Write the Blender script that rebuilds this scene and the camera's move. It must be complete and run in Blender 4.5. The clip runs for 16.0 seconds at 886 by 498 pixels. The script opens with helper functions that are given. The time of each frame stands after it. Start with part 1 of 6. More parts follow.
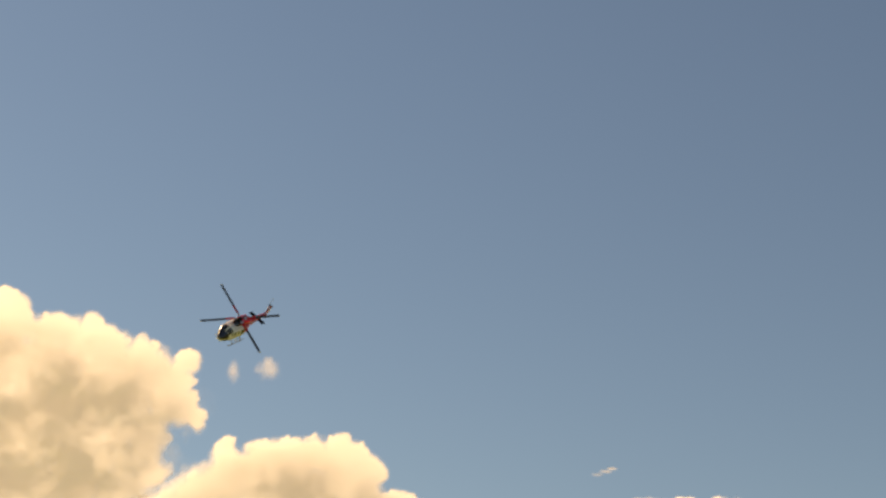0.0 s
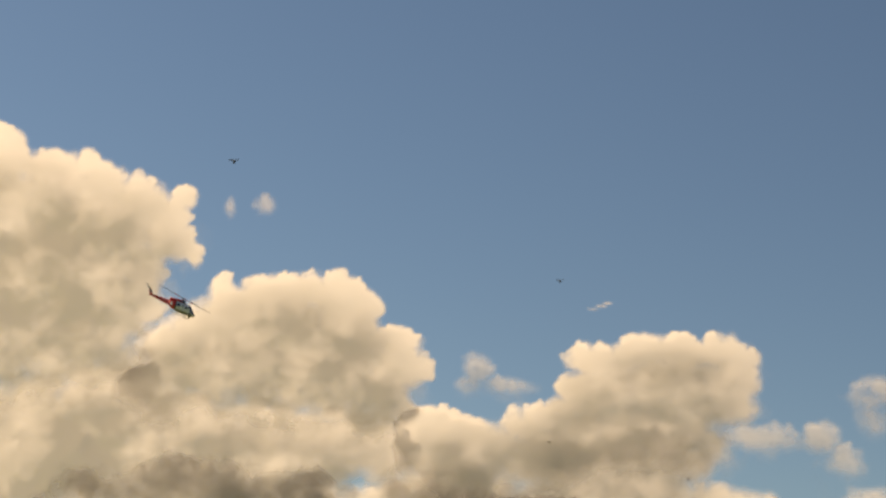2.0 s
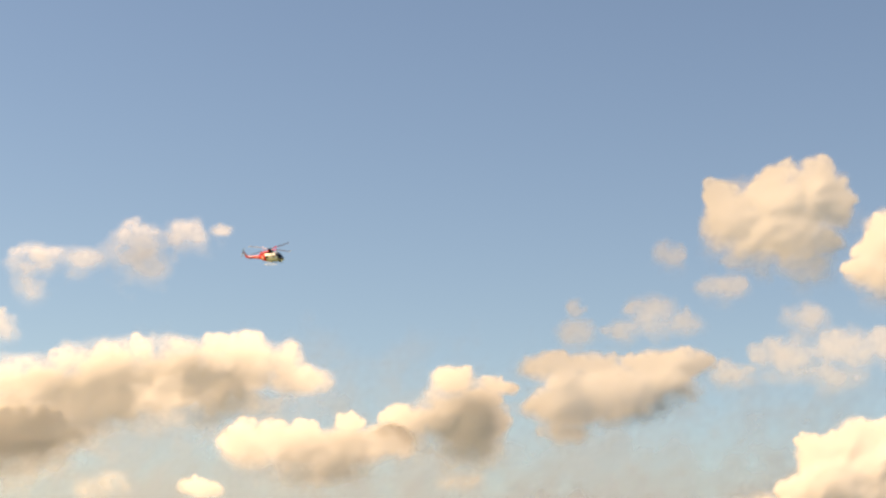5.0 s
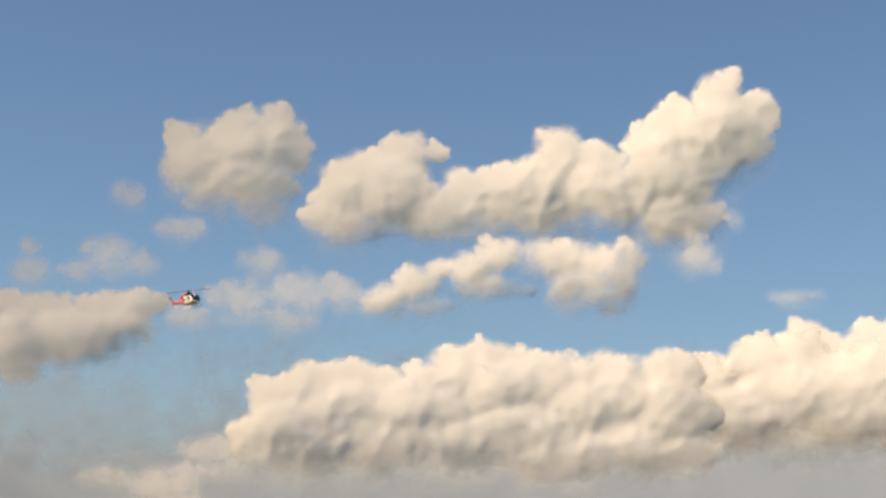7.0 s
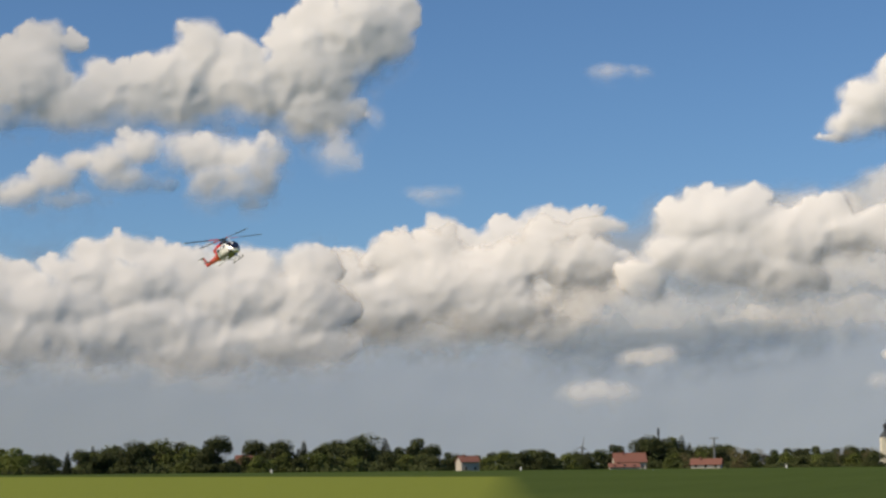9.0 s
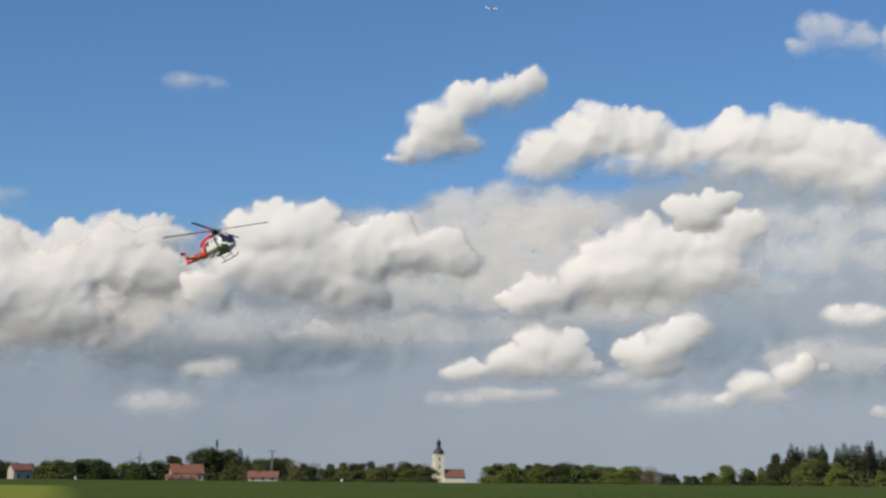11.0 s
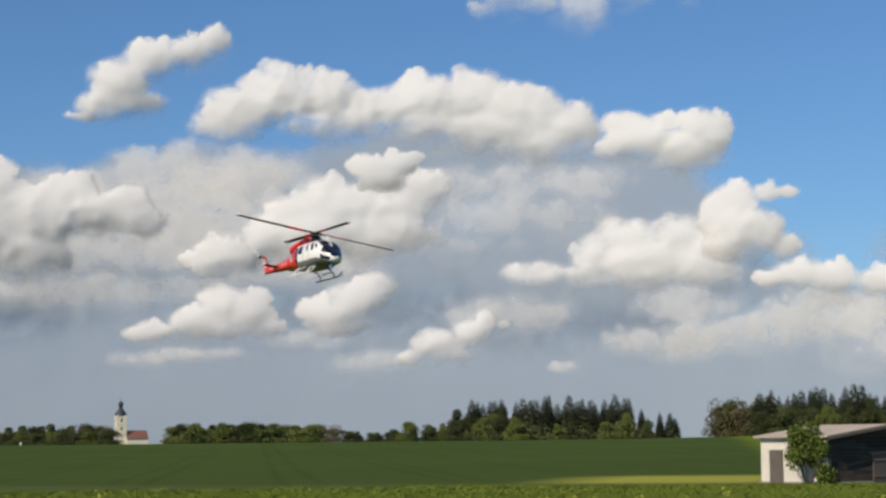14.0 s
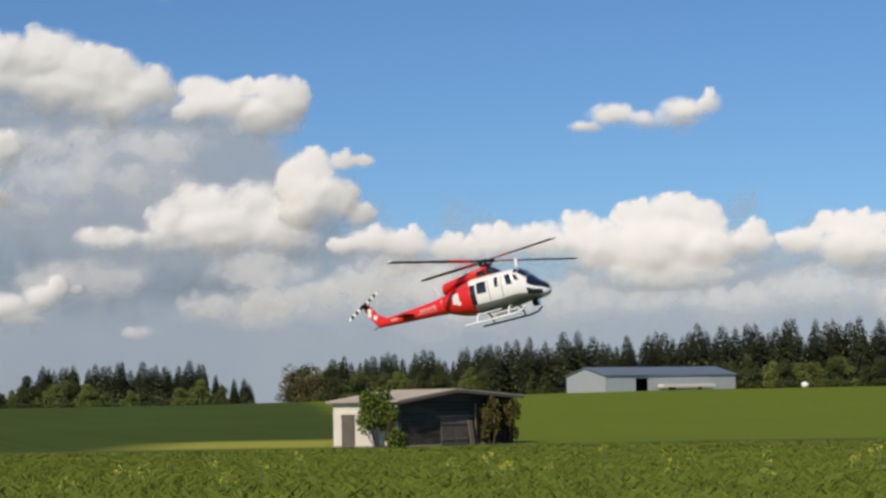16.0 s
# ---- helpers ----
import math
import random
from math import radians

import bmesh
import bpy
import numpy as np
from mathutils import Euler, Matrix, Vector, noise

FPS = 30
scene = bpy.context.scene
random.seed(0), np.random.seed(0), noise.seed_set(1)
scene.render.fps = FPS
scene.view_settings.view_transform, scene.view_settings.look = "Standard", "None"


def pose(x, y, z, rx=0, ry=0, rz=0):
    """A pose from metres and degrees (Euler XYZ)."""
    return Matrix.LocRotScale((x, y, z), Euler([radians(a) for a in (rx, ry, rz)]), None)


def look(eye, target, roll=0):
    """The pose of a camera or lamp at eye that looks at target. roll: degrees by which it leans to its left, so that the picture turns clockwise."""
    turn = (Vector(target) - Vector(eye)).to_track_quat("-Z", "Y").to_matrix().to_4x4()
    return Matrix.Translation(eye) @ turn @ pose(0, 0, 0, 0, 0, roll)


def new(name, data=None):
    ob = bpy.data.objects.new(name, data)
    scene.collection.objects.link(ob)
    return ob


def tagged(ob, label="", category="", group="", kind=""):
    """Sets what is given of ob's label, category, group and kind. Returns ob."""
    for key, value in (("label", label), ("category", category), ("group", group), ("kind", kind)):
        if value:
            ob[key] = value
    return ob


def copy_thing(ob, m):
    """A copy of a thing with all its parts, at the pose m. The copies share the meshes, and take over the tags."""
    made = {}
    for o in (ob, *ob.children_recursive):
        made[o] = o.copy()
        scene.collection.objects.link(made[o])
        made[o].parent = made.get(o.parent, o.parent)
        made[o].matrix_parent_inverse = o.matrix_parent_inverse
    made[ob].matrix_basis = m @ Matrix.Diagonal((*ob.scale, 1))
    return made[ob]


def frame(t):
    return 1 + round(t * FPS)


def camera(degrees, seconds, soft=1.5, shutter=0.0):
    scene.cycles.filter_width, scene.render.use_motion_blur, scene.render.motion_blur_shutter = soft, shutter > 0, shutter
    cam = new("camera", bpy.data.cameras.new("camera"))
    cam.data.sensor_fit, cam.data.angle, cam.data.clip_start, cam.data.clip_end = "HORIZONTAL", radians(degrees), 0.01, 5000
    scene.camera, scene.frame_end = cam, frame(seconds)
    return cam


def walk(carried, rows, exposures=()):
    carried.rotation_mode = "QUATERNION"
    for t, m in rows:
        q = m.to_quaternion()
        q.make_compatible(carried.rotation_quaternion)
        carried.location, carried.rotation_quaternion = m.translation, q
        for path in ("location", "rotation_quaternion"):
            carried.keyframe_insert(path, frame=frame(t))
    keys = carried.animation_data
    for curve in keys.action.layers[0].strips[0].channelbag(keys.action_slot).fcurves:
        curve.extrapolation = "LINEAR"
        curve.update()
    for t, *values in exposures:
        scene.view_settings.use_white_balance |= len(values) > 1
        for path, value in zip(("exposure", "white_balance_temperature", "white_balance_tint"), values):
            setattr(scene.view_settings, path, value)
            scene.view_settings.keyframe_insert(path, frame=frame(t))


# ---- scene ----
import collections

EYE = (0.0, 0.0, 1.6)


def bearing(az, el, d, base=EYE):
    """The place at a compass bearing, an elevation and a distance from the eye."""
    a, e = radians(az), radians(el)
    return Vector((base[0] + d * math.sin(a) * math.cos(e), base[1] + d * math.cos(a) * math.cos(e), base[2] + d * math.sin(e)))


cam = camera(26.405, 16.0, soft=2.6)
# seconds, compass bearing, tilt above the horizon, lean to the left
VIEW = [
    (0.0, 0.000, 19.099, 4.301),
    (0.5, -1.843, 18.185, 4.538),
    (1.0, -2.363, 17.205, 4.673),
    (1.5, -1.956, 15.857, 4.779),
    (2.0, 0.490, 14.135, 4.114),
    (2.5, 2.498, 13.344, 3.726),
    (3.0, 6.280, 12.474, 3.401),
    (3.5, 11.351, 12.306, 2.383),
    (4.0, 17.174, 11.712, 1.955),
    (4.5, 20.618, 11.137, 2.080),
    (5.0, 26.298, 11.394, 1.786),
    (5.2, 28.148, 11.426, 1.736),
    (7.3, 44.763, 9.564, 0.158),
    (7.5, 45.832, 9.282, 0.036),
    (8.0, 48.837, 8.114, 0.390),
    (8.2, 50.139, 7.679, 0.074),
    (10.3, 61.446, 7.338, 0.026),
    (10.5, 63.409, 7.539, 0.086),
    (11.0, 67.078, 7.087, 0.499),
    (11.5, 69.605, 6.891, 0.185),
    (12.0, 71.572, 6.936, -0.318),
    (12.5, 72.222, 6.908, -0.145),
    (13.0, 74.271, 6.499, -0.365),
    (13.5, 75.061, 6.229, -0.193),
    (14.0, 76.699, 5.839, -0.594),
    (14.5, 79.203, 5.727, -0.931),
    (15.0, 82.454, 5.419, -1.239),
    (15.5, 84.826, 5.363, -1.092),
    (16.0, 89.537, 4.633, -1.003),
]
# seconds, stops, kelvin, tint: the film's camera opens up and cools as it turns from the sun
EXPOSURES = [(0.0, 0.2, 10300, 16), (1.0, -0.22, 9900, 15), (1.5, -0.3, 9100, 15), (2.0, -0.16, 8500, 14), (3.0, 0.05, 7700, 14), (4.0, 0.47, 8600, 16), (5.0, 0.76, 9300, 20), (7.5, 0.1, 6700, 14), (8.2, 0.0, 6300, 13), (10.3, -0.1, 5650, 11), (13.0, -0.13, 5600, 11), (16.0, -0.2, 5600, 12)]
walk(cam, [(t, look(EYE, bearing(a, e, 10), r)) for t, a, e, r in VIEW], EXPOSURES)

# ---- sky and sun ----
SUN_AZ, SUN_EL = -62.0, 38.0
world = bpy.data.worlds.new("sky")
scene.world = world
world.use_nodes = True
wn = world.node_tree.nodes
sky = wn.new("ShaderNodeTexSky")
sky.sky_type, sky.sun_disc = "NISHITA", False
sky.sun_elevation, sky.sun_rotation = radians(SUN_EL), radians(SUN_AZ)
sky.altitude, sky.air_density, sky.dust_density, sky.ozone_density = 450, 1.0, 0.5, 2.0
wn["Background"].inputs["Strength"].default_value = 0.08
# clear washed air: a little less red than the model's
air = wn.new("ShaderNodeVectorMath")
air.operation = "MULTIPLY"
air.inputs[1].default_value = (0.82, 1.0, 1.13)
world.node_tree.links.new(sky.outputs[0], air.inputs[0])
world.node_tree.links.new(air.outputs[0], wn["Background"].inputs["Color"])

sun_data = bpy.data.lights.new("sun", "SUN")
sun_data.energy, sun_data.angle, sun_data.color = 5.0, radians(0.5), (1.0, 0.79, 0.52)
sun = new("sun", sun_data)
sun.matrix_world = look(bearing(SUN_AZ, SUN_EL, 300), (0, 0, 0))


# ---- materials ----
def material(name, colour, rough=0.7, metal=0.0, spread=0.25, scale=3.0, fine=40.0, bump=0.0, colour2=None, spec=0.5, random_tint=0.0, coat=0.0):
    """A painted, grown or built surface: its colour varied at two scales, with a fine relief."""
    m = bpy.data.materials.new(name)
    m.use_nodes = True
    n, l = m.node_tree.nodes, m.node_tree.links
    p = n["Principled BSDF"]
    p.inputs["Roughness"].default_value, p.inputs["Metallic"].default_value = rough, metal
    p.inputs["Specular IOR Level"].default_value, p.inputs["Coat Weight"].default_value = spec, coat
    tc = n.new("ShaderNodeTexCoord")
    a, b = n.new("ShaderNodeTexNoise"), n.new("ShaderNodeTexNoise")
    for node, s, d in ((a, scale, 4), (b, fine, 3)):
        node.inputs["Scale"].default_value, node.inputs["Detail"].default_value = s, d
        l.new(tc.outputs["Object"], node.inputs["Vector"])
    add = n.new("ShaderNodeMath")
    add.operation, add.use_clamp = "MULTIPLY_ADD", True
    l.new(b.outputs[0], add.inputs[0])
    add.inputs[1].default_value = 0.5
    half = n.new("ShaderNodeMath")
    half.operation = "MULTIPLY_ADD"
    half.inputs[1].default_value, half.inputs[2].default_value = 1.1, -0.3
    l.new(a.outputs[0], half.inputs[0])
    l.new(half.outputs[0], add.inputs[2])
    mix = n.new("ShaderNodeMix")
    mix.data_type = "RGBA"
    c2 = colour2 or tuple(c * (1 - spread) for c in colour)
    mix.inputs["A"].default_value, mix.inputs["B"].default_value = (*c2, 1), (*colour, 1)
    l.new(add.outputs[0], mix.inputs["Factor"])
    result = mix.outputs["Result"]
    if random_tint:
        info, ramp = n.new("ShaderNodeObjectInfo"), n.new("ShaderNodeMapRange")
        ramp.inputs["To Min"].default_value, ramp.inputs["To Max"].default_value = 1 - random_tint, 1 + random_tint
        l.new(info.outputs["Random"], ramp.inputs["Value"])
        hsv = n.new("ShaderNodeHueSaturation")
        l.new(ramp.outputs["Result"], hsv.inputs["Value"])
        l.new(result, hsv.inputs["Color"])
        result = hsv.outputs["Color"]
    l.new(result, p.inputs["Base Color"])
    if bump:
        bp = n.new("ShaderNodeBump")
        bp.inputs["Strength"].default_value, bp.inputs["Distance"].default_value = bump, 0.02
        l.new(b.outputs[0], bp.inputs["Height"])
        l.new(bp.outputs[0], p.inputs["Normal"])
    return m


def mesh_from(name, verts, faces, mat, smooth=False):
    me = bpy.data.meshes.new(name)
    me.from_pydata([tuple(v) for v in verts], [], faces)
    me.materials.append(mat)
    me.polygons.foreach_set("use_smooth", [smooth] * len(me.polygons))
    return me


def part(name, bm, mat, parent=None, label="", smooth=False):
    """Links a bmesh as one mesh object, under a thing or under a part."""
    me = bpy.data.meshes.new(name)
    bmesh.ops.recalc_face_normals(bm, faces=bm.faces)
    bm.to_mesh(me)
    bm.free()
    me.materials.append(mat)
    me.polygons.foreach_set("use_smooth", [smooth] * len(me.polygons))
    ob = new(name, me)
    ob.parent = parent
    return tagged(ob, label)


def box(bm, size, at=(0, 0, 0), turn=None, bevel=0.0):
    m = Matrix.Translation(at) @ (turn or Matrix()) @ Matrix.Diagonal((*size, 1))
    made = bmesh.ops.create_cube(bm, size=1, matrix=m)
    if bevel:
        edges = list({e for v in made["verts"] for e in v.link_edges})
        bmesh.ops.bevel(bm, geom=edges, offset=bevel, segments=2, affect="EDGES", profile=0.6)
    return bm


def rod(bm, a, b, r1, r2=None, sides=10):
    """A tapered round bar from a to b."""
    a, b = Vector(a), Vector(b)
    d = b - a
    m = Matrix.Translation((a + b) / 2) @ d.to_track_quat("Z", "Y").to_matrix().to_4x4()
    bmesh.ops.create_cone(bm, cap_ends=True, segments=sides, radius1=r1, radius2=r1 if r2 is None else r2, depth=d.length, matrix=m)
    return bm


def loft(bm, rings, closed=True):
    """A skin over rings of equal count; the ends are capped."""
    rows = [[bm.verts.new(p) for p in ring] for ring in rings]
    n = len(rows[0])
    for r, s in zip(rows, rows[1:]):
        for i in range(n):
            bm.faces.new((r[i], r[(i + 1) % n], s[(i + 1) % n], s[i]))
    if closed:
        bm.faces.new(rows[0][::-1])
        bm.faces.new(rows[-1])
    return bm


def smooth_step(a, b, x):
    t = np.clip((x - a) / (b - a), 0, 1)
    return t * t * (3 - 2 * t)


# ---- ground: one sheet, with a shallow dip before the fields rise to the woods ----
def ground_z(x, y):
    d = np.hypot(x, y)
    az = np.degrees(np.arctan2(x, y))
    rise = 1.9 + 1.7 * smooth_step(80, 98, az)
    return -0.45 * smooth_step(25, 80, d) + (rise + 0.45) * smooth_step(100, 480, d)


def field_material():
    m = bpy.data.materials.new("fields")
    m.use_nodes = True
    n, l = m.node_tree.nodes, m.node_tree.links
    p = n["Principled BSDF"]
    p.inputs["Roughness"].default_value, p.inputs["Specular IOR Level"].default_value = 1.0, 0.02
    geo, sep = n.new("ShaderNodeNewGeometry"), n.new("ShaderNodeSeparateXYZ")
    l.new(geo.outputs["Position"], sep.inputs[0])

    def maths(op, a, b, c=0.0):
        k = n.new("ShaderNodeMath")
        k.operation = op
        for i, v in enumerate((a, b, c)):
            if isinstance(v, (int, float)):
                k.inputs[i].default_value = v
            else:
                l.new(v, k.inputs[i])
        return k.outputs[0]

    def noisy(scale, detail=4, stretch=None):
        k = n.new("ShaderNodeTexNoise")
        k.inputs["Scale"].default_value, k.inputs["Detail"].default_value = scale, detail
        if stretch:
            mp = n.new("ShaderNodeMapping")
            mp.inputs["Scale"].default_value, mp.inputs["Rotation"].default_value = stretch, (0, 0, radians(18))
            l.new(geo.outputs["Position"], mp.inputs[0])
            l.new(mp.outputs[0], k.inputs[0])
        else:
            l.new(geo.outputs["Position"], k.inputs[0])
        return k.outputs[0]

    def step(v, a, b):
        k = n.new("ShaderNodeMapRange")
        k.inputs["From Min"].default_value, k.inputs["From Max"].default_value = a, b
        l.new(v, k.inputs["Value"])
        return k.outputs["Result"]

    def blend(f, a, b):
        k = n.new("ShaderNodeMix")
        k.data_type = "RGBA"
        l.new(f, k.inputs["Factor"])
        for name, v in (("A", a), ("B", b)):
            if isinstance(v, tuple):
                k.inputs[name].default_value = (*v, 1)
            else:
                l.new(v, k.inputs[name])
        return k.outputs["Result"]

    x, y = sep.outputs[0], sep.outputs[1]
    wob = maths("MULTIPLY_ADD", noisy(0.08), 6.0, -3.0)
    mottled, fine = noisy(0.05, 6), noisy(2.5, 5)
    rows = noisy(0.6, 3, (0.02, 1.6, 1))
    dark = blend(mottled, (0.050, 0.077, 0.017), (0.062, 0.092, 0.022))
    dark = blend(maths("MULTIPLY", rows, 0.5), dark, (0.064, 0.094, 0.023))
    # pairs of wheel tracks through the crop
    across = maths("ADD", maths("MULTIPLY", x, 0.326), maths("MULTIPLY", y, -0.946))
    across = maths("ADD", across, maths("MULTIPLY", wob, 0.12))
    phase = maths("FRACT", maths("MULTIPLY", across, 1 / 9.0), 0.0)
    for centre in (0.15, 0.36):
        off = maths("ABSOLUTE", maths("SUBTRACT", phase, centre), 0.0)
        dark = blend(maths("MULTIPLY", step(off, 0.045, 0.02), 0.32), dark, (0.032, 0.052, 0.012))
    dark = blend(maths("MULTIPLY", step(noisy(0.018, 5), 0.45, 0.7), 0.6), dark, (0.074, 0.106, 0.025))
    light = blend(mottled, (0.128, 0.168, 0.018), (0.158, 0.200, 0.026))
    light = blend(maths("MULTIPLY", rows, 0.4), light, (0.105, 0.155, 0.014))
    strip = blend(fine, (0.25, 0.27, 0.035), (0.36, 0.36, 0.07))
    near = blend(fine, (0.062, 0.085, 0.026), (0.098, 0.122, 0.040))
    side = maths("SUBTRACT", maths("MULTIPLY_ADD", x, 0.1, -8.0), maths("ADD", y, wob))
    colour = blend(step(side, -2.0, 2.0), dark, light)
    # a mown margin along the dark field
    far_x = maths("ADD", x, maths("MULTIPLY", wob, 0.6))
    margin = maths("MULTIPLY", step(far_x, 112.0, 105.0), step(y, 4.0, 7.0))
    margin = maths("MULTIPLY", margin, step(y, 19.0, 14.0))
    colour = blend(margin, colour, strip)
    colour = blend(step(far_x, 93.0, 88.0), colour, near)
    # a pale meadow towards the village
    pale = maths("MULTIPLY", step(maths("SUBTRACT", y, maths("MULTIPLY", x, 0.68)), -3.0, 3.0), step(x, 250.0, 243.0))
    colour = blend(pale, colour, blend(fine, (0.15, 0.19, 0.03), (0.21, 0.24, 0.045)))
    l.new(colour, p.inputs["Base Color"])
    bp = n.new("ShaderNodeBump")
    bp.inputs["Strength"].default_value, bp.inputs["Distance"].default_value = 0.6, 0.25
    l.new(fine, bp.inputs["Height"])
    l.new(bp.outputs[0], p.inputs["Normal"])
    return m


def build_ground():
    radii = [0.0] + [2.0 * 1.09 ** i for i in range(92)]
    radii = [r for r in radii if r < 4890] + [4890.0]
    n = 240
    verts, faces = [(0, 0, 0)], []
    for r in radii[1:]:
        for i in range(n):
            a = 2 * math.pi * i / n
            x, y = r * math.sin(a), r * math.cos(a)
            verts.append((x, y, float(ground_z(x, y))))
    for i in range(n):
        faces.append((0, 1 + (i + 1) % n, 1 + i))
    for k in range(len(radii) - 2):
        o, q = 1 + k * n, 1 + (k + 1) * n
        for i in range(n):
            j = (i + 1) % n
            faces.append((o + i, o + j, q + j, q + i))
    ob = new("ground", mesh_from("ground", verts, faces, field_material(), True))
    tagged(ob, "flat green crop fields with a mown margin", "ground", kind="structure")


build_ground()


